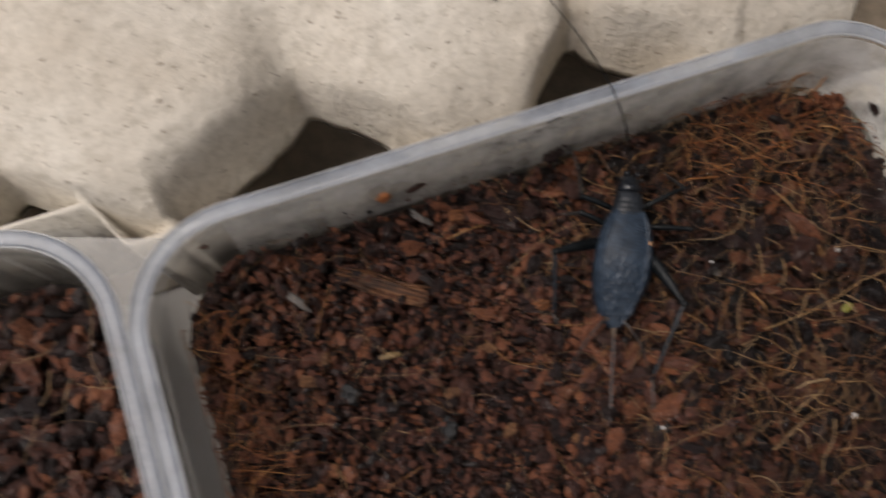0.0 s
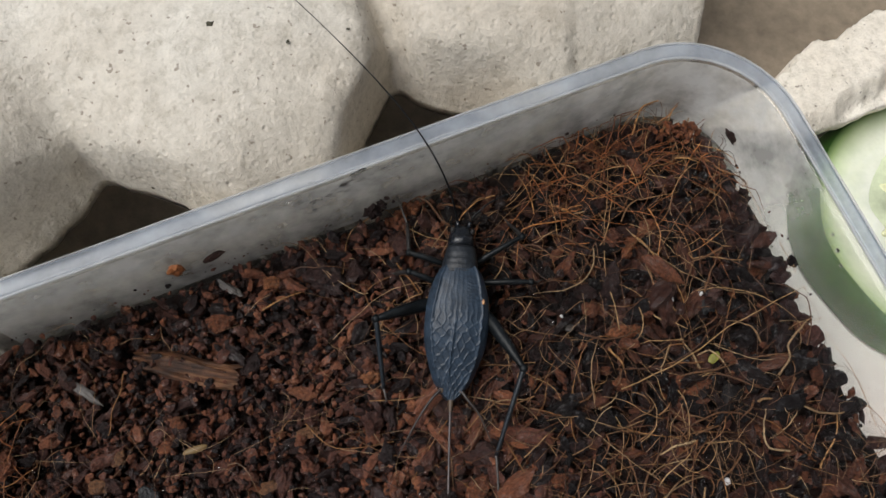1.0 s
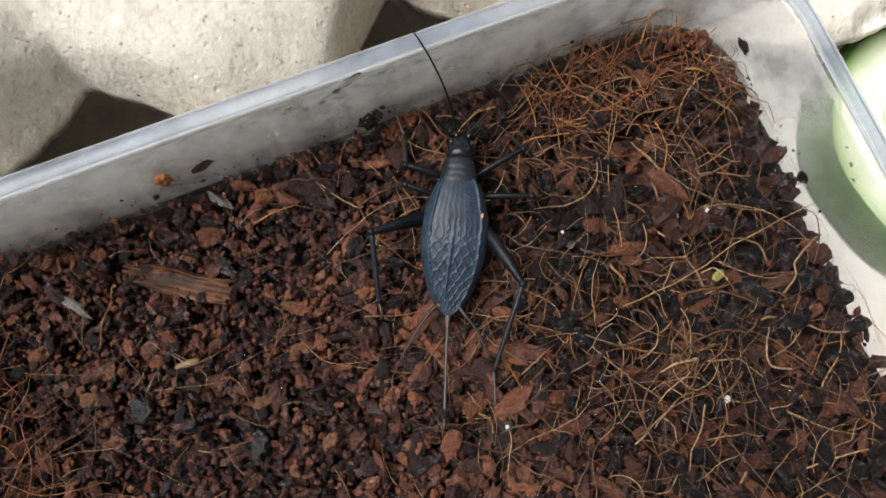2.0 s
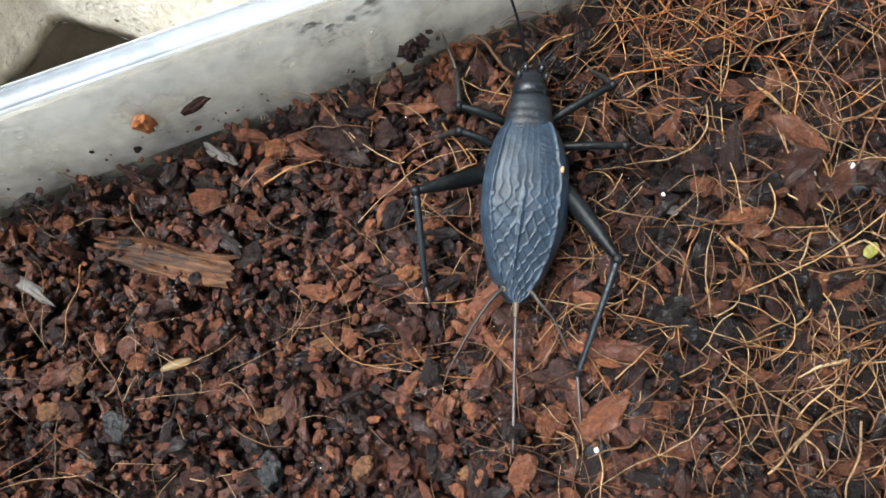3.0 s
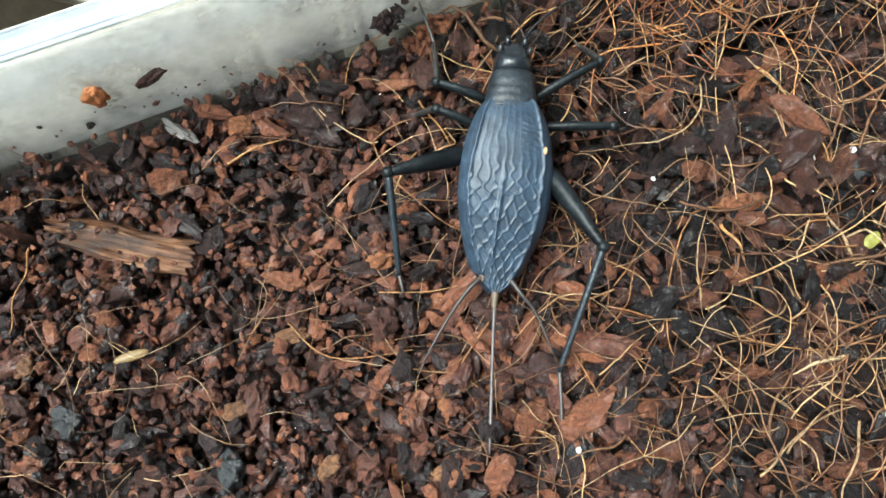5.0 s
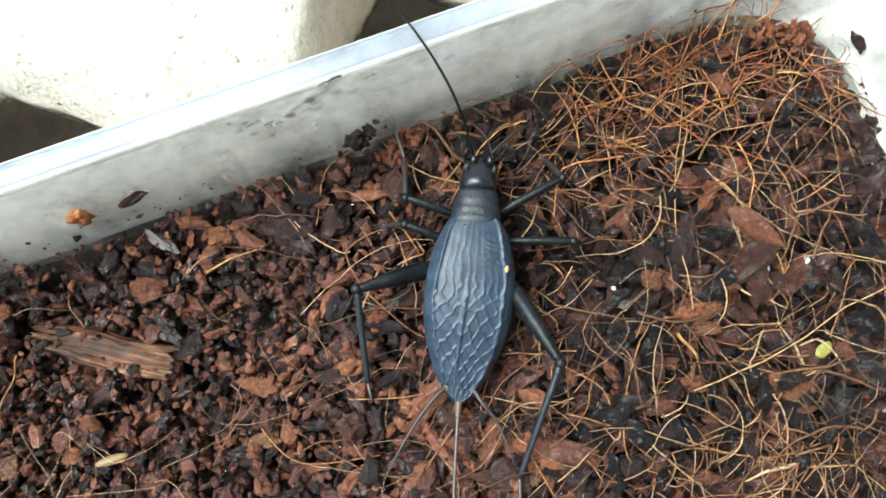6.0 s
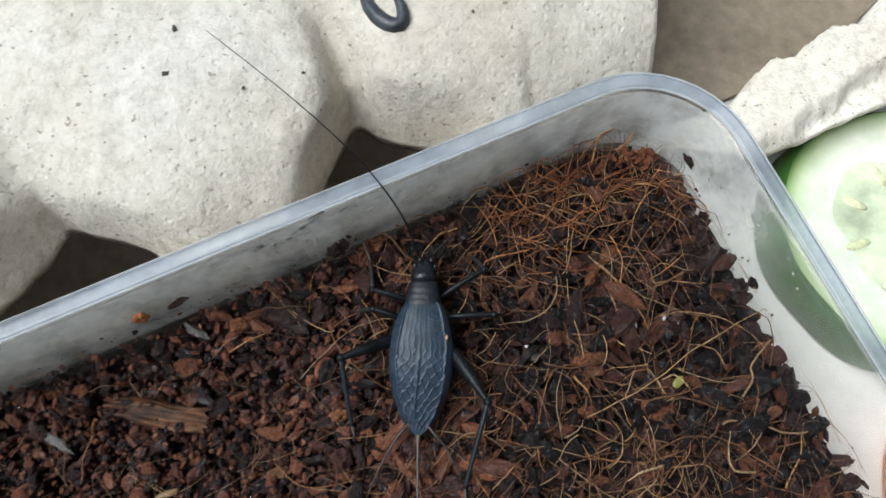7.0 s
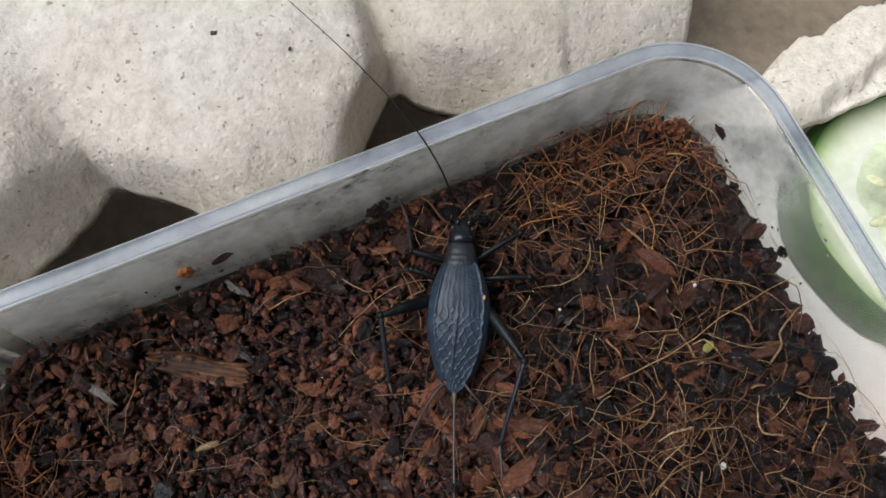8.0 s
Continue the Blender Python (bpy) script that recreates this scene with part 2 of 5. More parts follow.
def tube(bm, pts, radii, sides=8, flat=1.0, cap=True):
    """A tapering limb along points; flat squeezes it across."""
    pts = [Vector(p) for p in pts]
    rings, side = [], None
    for i, p in enumerate(pts):
        way = (pts[min(i + 1, len(pts) - 1)] - pts[max(i - 1, 0)]).normalized()
        if side is None:
            side = way.cross(Vector((0, 0, 1)))
            if side.length < 0.05:
                side = way.cross(Vector((0, 1, 0)))
        side = (side - way * side.dot(way)).normalized()
        up = side.cross(way)
        r = radii[i] if isinstance(radii, (list, tuple)) else radii
        rings.append([bm.verts.new(p + (side * math.cos(2 * math.pi * k / sides) * flat + up * math.sin(2 * math.pi * k / sides)) * r) for k in range(sides)])
    for a, b in zip(rings, rings[1:]):
        for k in range(sides):
            bm.faces.new((a[k], a[(k + 1) % sides], b[(k + 1) % sides], b[k]))
    if cap:
        bm.faces.new(rings[0][::-1])
        bm.faces.new(rings[-1])
    return rings


def bent(pts, n=6):
    """Points of a smooth curve through a few points."""
    pts = [Vector(p) for p in pts]
    out = []
    for i in range(len(pts) - 1):
        a, b, c, d = pts[max(i - 1, 0)], pts[i], pts[i + 1], pts[min(i + 2, len(pts) - 1)]
        for k in range(n):
            s = k / n
            out.append(0.5 * (2 * b + (c - a) * s + (2 * a - 5 * b + 4 * c - d) * s * s + (3 * b - a - 3 * c + d) * s ** 3))
    return out + [pts[-1]]


def egg(bm, centre, radii, seg=16, rings=10, m=None):
    res = bmesh.ops.create_uvsphere(bm, u_segments=seg, v_segments=rings, radius=1.0)
    t = Matrix.Translation(centre) @ (m or Matrix()) @ Matrix.Diagonal((*radii, 1))
    bmesh.ops.transform(bm, matrix=t, verts=res["verts"])
    return res["verts"]


def lump(bm, radii, seed, rough=0.35, sub=2):
    """A broken, angular crumb."""
    res = bmesh.ops.create_icosphere(bm, subdivisions=sub, radius=1.0)
    off = Vector((seed * 3.7, seed * 1.3, seed * 7.1))
    for v in res["verts"]:
        n = noise.noise(v.co * 1.3 + off) + 0.5 * noise.noise(v.co * 3.1 + off)
        v.co = v.co * (1 + rough * n * 1.5)
        v.co = Vector((v.co.x * radii[0], v.co.y * radii[1], v.co.z * radii[2]))
    return res["verts"]


# ---- table ----
def sheet(name, x0, x1, y0, y1, z, nx, ny, mat, wobble=0.0):
    bm = bmesh.new()
    grid = [[bm.verts.new((x0 + (x1 - x0) * i / nx, y0 + (y1 - y0) * j / ny, z + wobble * noise.noise(Vector((i * 0.7, j * 0.7, 3.3))))) for i in range(nx + 1)] for j in range(ny + 1)]
    for j in range(ny):
        for i in range(nx):
            bm.faces.new((grid[j][i], grid[j][i + 1], grid[j + 1][i + 1], grid[j + 1][i]))
    return bm


table = thing("table", None, None, Matrix(), "white paper-covered table under the boxes", "table")
part("tabletop", sheet("tabletop", -60, 60, -60, 60, 0, 40, 40, M_TABLE), M_TABLE, table, "white paper-covered top")
ground = thing("ground", sheet("ground", -4000, 4000, -4000, 4000, -75, 4, 4, M_TABLE), plain("grey_floor", (0.3, 0.29, 0.28), 0.8, 8, 0.001, 0.1), Matrix(), "plain grey floor far below the table", "floor", kind="structure")


# unseen walls and roof added to block light; daylight enters from the open side
M_BLOCKER = plain("grey_light_blocker", (0.26, 0.262, 0.265), 0.85, 12, 0.001, 0.08, sheen=0.2)


def slab(x0, x1, y0, y1, z0, z1):
    bm = bmesh.new()
    bmesh.ops.create_cube(bm, size=1.0)
    bmesh.ops.scale(bm, vec=(x1 - x0, y1 - y0, z1 - z0), verts=bm.verts)
    bmesh.ops.translate(bm, vec=((x0 + x1) / 2, (y0 + y1) / 2, (z0 + z1) / 2), verts=bm.verts)
    return bm


M_WOOD = plain("pale_wood", (0.42, 0.31, 0.2), 0.55, 90, 0.0003, 0.2)
part("apron", slab(-59, 59, -59, 59, -4, -0.1), M_WOOD, table, smooth=False)
for sx in (-1, 1):
    for sy in (-1, 1):
        part("leg", slab(sx * 55 - 2.5, sx * 55 + 2.5, sy * 55 - 2.5, sy * 55 + 2.5, -75, -4), M_WOOD, table, smooth=False)
thing("blocker_front", slab(-120, 160, -140, -130, -75, 150), M_BLOCKER, Matrix(), "unseen grey wall added behind the camera to block light", "wall", kind="structure", smooth=False)
thing("blocker_right", slab(160, 170, -140, 160, -75, 150), M_BLOCKER, Matrix(), "unseen grey side wall added to block light", "wall", kind="structure", smooth=False)
thing("ceiling", slab(-20, 170, -140, 60, 150, 158), M_BLOCKER, Matrix(), "unseen grey roof added to block light from above", "ceiling", kind="structure", smooth=False)


# ---- plastic boxes ----
BOX_W, BOX_L, WALL_T = 12.22, 16.6, 0.07


def outline(w, l, r, grow, n=10):
    """A rounded rectangle, its back right corner near the origin, grown outwards."""
    r = max(0.05, r + grow)
    x1, x0, y1, y0 = grow, -w - grow, grow, -l - grow
    pts = []
    for cx, cy, a0 in ((x1 - r, y1 - r, 0), (x0 + r, y1 - r, 90), (x0 + r, y0 + r, 180), (x1 - r, y0 + r, 270)):
        for k in range(n + 1):
            a = radians(a0 + 90 * k / n)
            pts.append((cx + r * math.cos(a), cy + r * math.sin(a)))
    return pts


CORNER = 1.4


def skin(bm, profile, close=True):
    """A shell swept round the box: profile rows of (outward, height)."""
    loops = [[bm.verts.new((x, y, z)) for x, y in outline(BOX_W, BOX_L, CORNER, g)] for g, z in profile]
    n = len(loops[0])
    pairs = list(zip(loops, loops[1:])) + ([(loops[-1], loops[0])] if close else [])
    for a, b in pairs:
        for k in range(n):
            bm.faces.new((a[k], a[(k + 1) % n], b[(k + 1) % n], b[k]))
    return loops


def plastic_box(m, label):
    box = thing("plastic_box", None, None, m, label, "plastic box", "clear boxes side by side")
    bm = bmesh.new()
    taper = lambda z: -0.085 * (RIM - z)
    inner = [(taper(z), z) for z in (RIM - 0.03, 3.3, 2.4, 1.5, 0.75)] + [(taper(0.45) - 0.12, 0.4), (taper(0.3) - 0.4, 0.24)]
    outer = [(g + WALL_T, max(z - 0.02, 0.1)) for g, z in inner[:-1]] + [(inner[-1][0], 0.06)]
    loops = skin(bm, inner + outer[::-1])
    bm.faces.new(loops[len(inner) - 1])
    bm.faces.new(loops[len(inner)][::-1])
    part("body", bm, M_WALL, box, "clear thin plastic wall and base")
    bm = bmesh.new()
    skin(bm, [(0.05, RIM - 0.05), (0.05, RIM - 0.012), (0.09, RIM - 0.004), (0.15, RIM), (0.21, RIM - 0.004), (0.255, RIM - 0.016), (0.255, RIM - 0.06), (0.15, RIM - 0.055)])
    part("rim", bm, M_RIM, box, "milky folded rim")
    bm = bmesh.new()
    skin(bm, [(0.018 * math.cos(a) + 0.03, RIM - 0.008 + 0.02 * math.sin(a)) for a in [2 * math.pi * k / 8 for k in range(8)]])
    part("inner_bead", bm, M_BEAD, box, "bright rounded inner edge of the rim")
    bm = bmesh.new()
    skin(bm, [(0.27 + 0.015 * math.cos(a), RIM - 0.03 + 0.04 * math.sin(a)) for a in [2 * math.pi * k / 8 for k in range(8)]])
    part("outer_bead", bm, M_BEAD, box, "rounded outer edge of the rim")
    return box


box = plastic_box(Matrix(), "clear plastic food box half filled with damp coconut chips")
plastic_box(at(-12.775, 0.60, 0), "clear plastic box touching its neighbour, filled with coconut chips")


def flange_web():
    """The flat strip that joins the two rims and fills the notch between their corners."""
    arc = lambda cx, cy, a0, a1: [(cx + 1.67 * math.cos(radians(a0 + (a1 - a0) * k / 10)), cy + 1.67 * math.sin(radians(a0 + (a1 - a0) * k / 10))) for k in range(11)]
    pts = [(-12.44, -16.0)] + arc(-10.82, -1.4, 180, 122) + arc(-14.175, -0.8, 52, 0) + [(-12.56, -16.0)]
    bm = bmesh.new()
    top, low = [bm.verts.new((x, y, RIM - 0.012)) for x, y in pts], [bm.verts.new((x, y, RIM - 0.045)) for x, y in pts]
    bm.faces.new(top)
    bm.faces.new(low[::-1])
    for k in range(len(pts)):
        bm.faces.new((top[k], low[k], low[(k + 1) % len(pts)], top[(k + 1) % len(pts)]))
    return bm


part("flange_web", flange_web(), plastic("thin_milky_plastic", 0.16, (0.90, 0.90, 0.89), 0.4, white=(0.78, 0.76, 0.72)), box, "milky flat strip joining the two rims", smooth=False)


# ---- egg tray of paper pulp ----
PITCH, ROW = 4.6, 6.5


def smooth(f):
    f = max(0.0, min(1.0, f))
    return f * f * (3 - 2 * f)


def tray_height(x, y, x0, y0, front, fall=0.42):
    """Rounded cups between deep diamond pits, which lie on a row through (x0, y0)."""
    u, v = (x - x0) / PITCH, (y - y0) / ROW
    k = round(u)
    du, dv = (u - k) * PITCH, min(abs(v), 0.5) * ROW
    side = 1 if k % 2 == 0 else -1              # each cup falls off steeply on one flank
    steep = smooth(0.5 + side * du / 0.5)
    tall = 2.25 if k % 2 == 0 else 2.0
    a = abs(du) / ((2.3 if du > 0 else 2.0) if k % 2 else 1.95 if du > 0 else 3.6) + dv / tall
    s = steep * smooth((1.03 - a) / 0.26) + (1 - steep) * smooth((1.08 - a) / (0.8 if k % 2 == 0 else 0.6))
    if k == 2:
        s, du = 0.0, 2.0                         # the tray is cut before its last pits
    cu, cv = PITCH / 2 - abs(du), ROW / 2 - dv
    dome = -0.035 * (cu * cu + cv * cv) - 0.12 * smooth((1.25 - a) / 0.3)
    deep, wide = (0.7, 0.30) if k == 1 else (0.55, 0.7)
    groove = -deep * math.exp(-(du / wide) ** 2) * smooth((3.6 - dv) / 1.6) - 0.3 * math.exp(-(dv / 0.5) ** 2) * (1 - s)
    slope = -fall * max(0.0, front + 1.1 - y) ** 1.5 * (1 - s)
    return dome + groove * (1 - 0.7 * s) + slope - 4.6 * s


def pulp_sheet(name, m, label, x_at, y_at, height, nx, ny, seed, skirts, hole=0.0, mat=M_PULP):
    """A sheet of pulp with real thickness and ragged cut edges; skirts name the edges that reach the table; below the
    height of hole it is left open, which stands in for deep shade.
    """
    bm = bmesh.new()
    upper, lower = [], []
    for j in range(ny + 1):
        ru, rl = [], []
        for i in range(nx + 1):
            y0 = y_at(i / nx, j / ny)
            x, y = x_at(i / nx, y0), y0
            ex = 0.04 * noise.noise(Vector((x * 1.7, y * 1.7, seed))) + 0.03 * noise.noise(Vector((x * 6, y * 6, seed + 2)))
            q = Vector((x * 0.6, y * 0.6, seed))
            wx, wy = x + 0.22 * noise.noise(q), y + 0.22 * noise.noise(q + Vector((9, 0, 0)))
            z = height(wx, wy) + 0.12 * noise.noise(q * 0.8 + Vector((0, 5, 0)))
            z += 0.030 * noise.noise(Vector((x * 3, y * 3, seed))) + 0.014 * noise.noise(Vector((x * 9, y * 9, seed)))
            z = max(z, 0.26, hole, 3.7 if hole and j < 2 and i < 0.9 * nx else 0.0)    # a lip stands along the front
            edge_x = ex if i in (0, nx) else 0
            edge_y = ex if j in (0, ny) else 0
            down = ("front" in skirts and j == 0) or ("right" in skirts and i == nx) or ("back" in skirts and j == ny) or ("left" in skirts and i == 0)
            ru.append(bm.verts.new((x + edge_x, y + edge_y, z)))
            rl.append(bm.verts.new((x + edge_x, y + edge_y, 0.02 if down else z - 0.24)))
        upper.append(ru)
        lower.append(rl)
    # pit bottoms are left out so that the pits come out dark
    kept = {(j, i) for j in range(ny) for i in range(nx) if j < 2 or max(upper[b][a].co.z for b in (j, j + 1) for a in (i, i + 1)) > hole + 0.002}
    torn = {}
    for j, i in sorted(kept):
        corners = [(j, i), (j, i + 1), (j + 1, i + 1), (j + 1, i)]
        bm.faces.new([upper[b][a] for b, a in corners])
        bm.faces.new([lower[b][a] for b, a in corners[::-1]])
        for (b, a), (d, c), beside in zip(corners, corners[1:] + corners[:1], ((j - 1, i), (j, i + 1), (j + 1, i), (j, i - 1))):
            if beside not in kept:
                if 0 <= beside[0] < ny and 0 <= beside[1] < nx:
                    torn.setdefault((b, a), set()).add((d, c))
                    torn.setdefault((d, c), set()).add((b, a))
                bm.faces.new((upper[b][a], lower[b][a], lower[d][c], upper[d][c]))
    for _ in range(8):                           # even out the edges of the openings
        for rows in (upper, lower):
            mean = {k: sum((rows[b][a].co for b, a in beside), Vector()) / len(beside) for k, beside in torn.items()}
            for (j, i), p in mean.items():
                rows[j][i].co = rows[j][i].co.lerp(p, 0.5)
    for j, i in torn:
        ragged = 0.10 * noise.noise(upper[j][i].co * 2.5) + 0.04 * noise.noise(upper[j][i].co * 9)
        upper[j][i].co.z += ragged
        lower[j][i].co.z += ragged
    for v in [v for v in bm.verts if not v.link_faces]:
        bm.verts.remove(v)
    return thing(name, bm, mat, m, label, "egg tray", "pulp egg trays")


CUT = 0.45                                       # slant of the tray's cut end


def tray_x(f, y):
    x = -22.0 + 21.96 * f
    return x + CUT * (y - 0.65) * smooth((x + 4.2) / 3.5)


tray = pulp_sheet("egg_tray", Matrix(), "grey-beige paper pulp egg tray with rounded cups and deep pits", tray_x, lambda f, g: (0.16 + 0.80 * smooth((-12.25 - (-22.0 + 21.96 * f)) / 0.5)) * (1 - g) + 10.66 * g,
                  lambda x, y: RIM + 0.24 + tray_height(x, y, -9.2, -0.05, 0.16), 230, 116, 1.0, ("front", "right"), 2.75)


def flap_height(x, y):
    """A low lit shelf that rises towards its torn edge."""
    d = y - (-0.05 + 0.16 * (x - 2.3)) + 0.12 * noise.noise(Vector((x * 1.6, 3, 1))) + 0.05 * noise.noise(Vector((x * 6, 3, 1)))
    shelf = 2.0 - 0.12 * d - 0.35 * smooth((-d - 0.9) / 0.4) - 0.9 * smooth((1.4 - x) / 1.4)
    return shelf


def flap_edge(f):
    """The torn back edge of the flap."""
    x = 0.4 + 12.6 * f
    return -0.02 + 0.16 * (x - 2.3) + 0.45 * noise.noise(Vector((x * 0.9, 3, 1))) + 0.10 * noise.noise(Vector((x * 2.9, 3, 1))) + 0.10 * noise.noise(Vector((x * 8.3, 3, 1)))


flap = pulp_sheet("egg_tray", Matrix(), "torn pale whitish pulp egg tray piece behind the cucumber", lambda f, y: (1 - f) * 0.34 + 13.0 * f,
                  lambda f, g: (-1.30 + 1.0 * smooth((1.25 - 12.9 * f) / 1.25)) * (1 - g) + flap_edge(f) * g, flap_height, 190, 30, 4.0, ("left", "back"), 0.0, M_PALE_PULP)


def cardboard():
    """A brown sheet added under the egg trays; through the opened pits its colour stands for shade."""
    bm = slab(-24, 15, 0.42, 13.0, 0.0, 0.22)
    bmesh.ops.subdivide_edges(bm, edges=bm.edges[:], cuts=6, use_grid_fill=True)
    return bm


M_BOARD = plain("pit_shade_brown", (0.230, 0.188, 0.140), 0.85, 300, 0.0003, 0.22, sheen=0.2)
thing("pit_shade_board", cardboard(), M_BOARD, Matrix(), "brown sheet added under the egg trays to darken their pits", "cardboard", smooth=False)


# a dark curled husk that lies in the groove between two cups, and droppings on the pulp
def curled_husk():
    bm = bmesh.new()
    pts = [(0.20 * math.cos(a), 0.42 * math.sin(a), 0.03 * a) for a in [radians(d) for d in range(-250, 30, 20)]]
    n = len(pts)
    tube(bm, pts, [0.05 + 0.075 * math.sin(math.pi * min(1, (i + 1) / n)) for i in range(n)], 10)
    return bm


thing("insect_husk", curled_husk(), plain("dark_chitin_husk", (0.035, 0.04, 0.047), 0.35, 1500, 0.0002, 0.4), at(-3.72, 2.55, RIM + tray_height(-3.72, 2.55, -9.2, -0.05, 0.16) + 0.30, 0, 0, 8), "dark grey curled insect husk stuck in the tray's groove", "insect husk")


# droppings and specks on the pulp
for k, (x, y, r) in enumerate(((-6.94, 2.64, 0.055), (-6.05, 2.05, 0.03), (-6.6, 3.25, 0.05), (-8.55, 1.35, 0.04), (-5.2, 2.0, 0.025), (-8.9, 2.6, 0.025), (-2.6, 1.9, 0.03), (-1.3, 2.3, 0.03))):
    bm = bmesh.new()
    lump(bm, (r, r * 0.7, r * 0.5), 80 + k, 0.4, 2)
    thing("dropping", bm, plain("dark_dropping", (0.05, 0.045, 0.025), 0.7) if k == 0 else bpy.data.materials["dark_dropping"], at(x, y, RIM + 0.26 + tray_height(x, y, -9.2, -0.05, 0.16), 0, 0, 40 * k), "tiny dark insect dropping on the pulp tray", "dropping", "droppings on the tray", smooth=False)


# ---- coconut substrate ----
def bed_height(x, y):
    """Height of the chips over the table, a little banked against the walls."""
    z = RIM - 1.66 + 0.38 * math.exp(min(0, y) / 0.55) + 0.22 * math.exp(min(0, x) / 0.6) + 0.48 * math.exp(-(x + BOX_W) / 0.6)
    z -= 0.26 * math.exp(min(0, y) / 0.55 - ((x + 4.9) / 0.9) ** 2)    # a dip at the back wall
    return z + 0.07 * noise.noise(Vector((x * 0.9, y * 0.9, 0.3))) + 0.035 * noise.noise(Vector((x * 2.3, y * 2.3, 4.3)))


def inside(x, y, margin):
    """Whether a place lies within the rounded box at the chips' height."""
    m = margin + 0.14
    if not (-BOX_W + m < x < -m and -BOX_L + m < y < -m):
        return False
    r = CORNER
    cx, cy = max(-BOX_W + r, min(-r, x)), max(-BOX_L + r, min(-r, y))
    return (x - cx) ** 2 + (y - cy) ** 2 < (r - m) ** 2 or cx == x or cy == y


def soil(x0, x1, y0, y1, step, shift=(0, 0)):
    bm = bmesh.new()
    nx, ny = round((x1 - x0) / step), round((y1 - y0) / step)
    rows = []
    for j in range(ny + 1):
        row = []
        for i in range(nx + 1):
            x, y = x0 + (x1 - x0) * i / nx, y0 + (y1 - y0) * j / ny
            c = CORNER - 0.15
            if abs(x - (x0 + x1) / 2) > (x1 - x0) / 2 - c and abs(y - (y0 + y1) / 2) > (y1 - y0) / 2 - c:
                sx, sy = (1 if x > (x0 + x1) / 2 else -1), (1 if y > (y0 + y1) / 2 else -1)
                cx, cy = (x0 + x1) / 2 + sx * ((x1 - x0) / 2 - c), (y0 + y1) / 2 + sy * ((y1 - y0) / 2 - c)
                d = math.hypot(x - cx, y - cy)
                if d > c:
                    x, y = cx + (x - cx) * c / d, cy + (y - cy) * c / d
            z = bed_height(x, y) - 0.42 + 0.07 * noise.noise(Vector((x * 5, y * 5, 1.3)))
            row.append(bm.verts.new((x + shift[0], y + shift[1], z)))
        rows.append(row)
    for j in range(ny):
        for i in range(nx):
            bm.faces.new((rows[j][i], rows[j][i + 1], rows[j + 1][i + 1], rows[j + 1][i]))
    base = [[bm.verts.new((v.co.x * 0.97 + 0.03 * ((x0 + x1) / 2 + shift[0]), v.co.y * 0.97 + 0.03 * ((y0 + y1) / 2 + shift[1]), 0.32)) for v in (r[0], r[-1])] for r in (rows[0], rows[-1])]
    bm.faces.new((base[0][0], base[1][0], base[1][1], base[0][1]))
    low = lambda v: bm.verts.new((v.co.x * 0.97 + 0.03 * ((x0 + x1) / 2 + shift[0]), v.co.y * 0.97 + 0.03 * ((y0 + y1) / 2 + shift[1]), 0.32))
    ring = [rows[0][i] for i in range(nx)] + [rows[j][nx] for j in range(ny)] + [rows[ny][i] for i in range(nx, 0, -1)] + [rows[j][0] for j in range(ny, 0, -1)]
    under = [low(v) for v in ring]
    for k in range(len(ring)):
        n = (k + 1) % len(ring)
        bm.faces.new((ring[k], ring[n], under[n], under[k]))
    return bm


thing("substrate", soil(-BOX_W + 0.14, -0.14, -BOX_L + 0.14, -0.12, 0.12), M_SOIL, Matrix(), "dark damp coconut peat filling the clear box", "substrate", kind="stuff")
thing("substrate", soil(-BOX_W + 0.14, -0.14, -BOX_L + 0.14, -0.12, 0.25, (-12.775, 0.60)), M_SOIL, Matrix(), "dark damp coconut peat in the neighbouring box", "substrate", kind="stuff")


def crumb_shapes(count, sub, rng, rugged=0.46):
    """Unit crumbs: torn, fibrous pieces with a few broken facets."""
    bm = bmesh.new()
    bmesh.ops.create_icosphere(bm, subdivisions=sub, radius=1.0)
    bm.verts.ensure_lookup_table()
    ico = np.array([v.co[:] for v in bm.verts])
    tri = np.array([[v.index for v in f.verts] for f in bm.faces])
    bm.free()
    shapes = []
    for k in range(count):
        v = ico.copy()
        if sub > 2:                              # blunt ends on the larger ones
            v = np.sign(v) * np.abs(v) ** 0.6 * 0.9
        for _ in range(4):                       # broken facets
            n = rng.normal(size=3)
            n /= np.linalg.norm(n)
            d = rng.uniform(0.4, 0.8)
            over = np.maximum(0, v @ n - d)
            v -= over[:, None] * n * 0.85
        off = Vector(rng.uniform(0, 50, 3))
        grain = Vector((1.2, 1.8, 1.8))          # torn along the length
        f = np.array([noise.noise(Vector(p) * 1.6 + off) + 0.7 * noise.noise(Vector(a * b for a, b in zip(p, grain * 1.5)) + off) + (0.45 if sub > 2 else 0.2) * noise.noise(Vector(a * b for a, b in zip(p, grain * 3.6)) + off) for p in v])
        shapes.append(v * np.maximum(0.4, 1 + rugged * f)[:, None])
    return shapes, tri


def turned(rng, tilt):
    a, b, c = rng.uniform(0, 2 * math.pi), rng.normal(0, tilt), rng.normal(0, tilt)
    return np.array((Matrix.Rotation(a, 3, "Z") @ Matrix.Rotation(b, 3, "X") @ Matrix.Rotation(c, 3, "Y")))


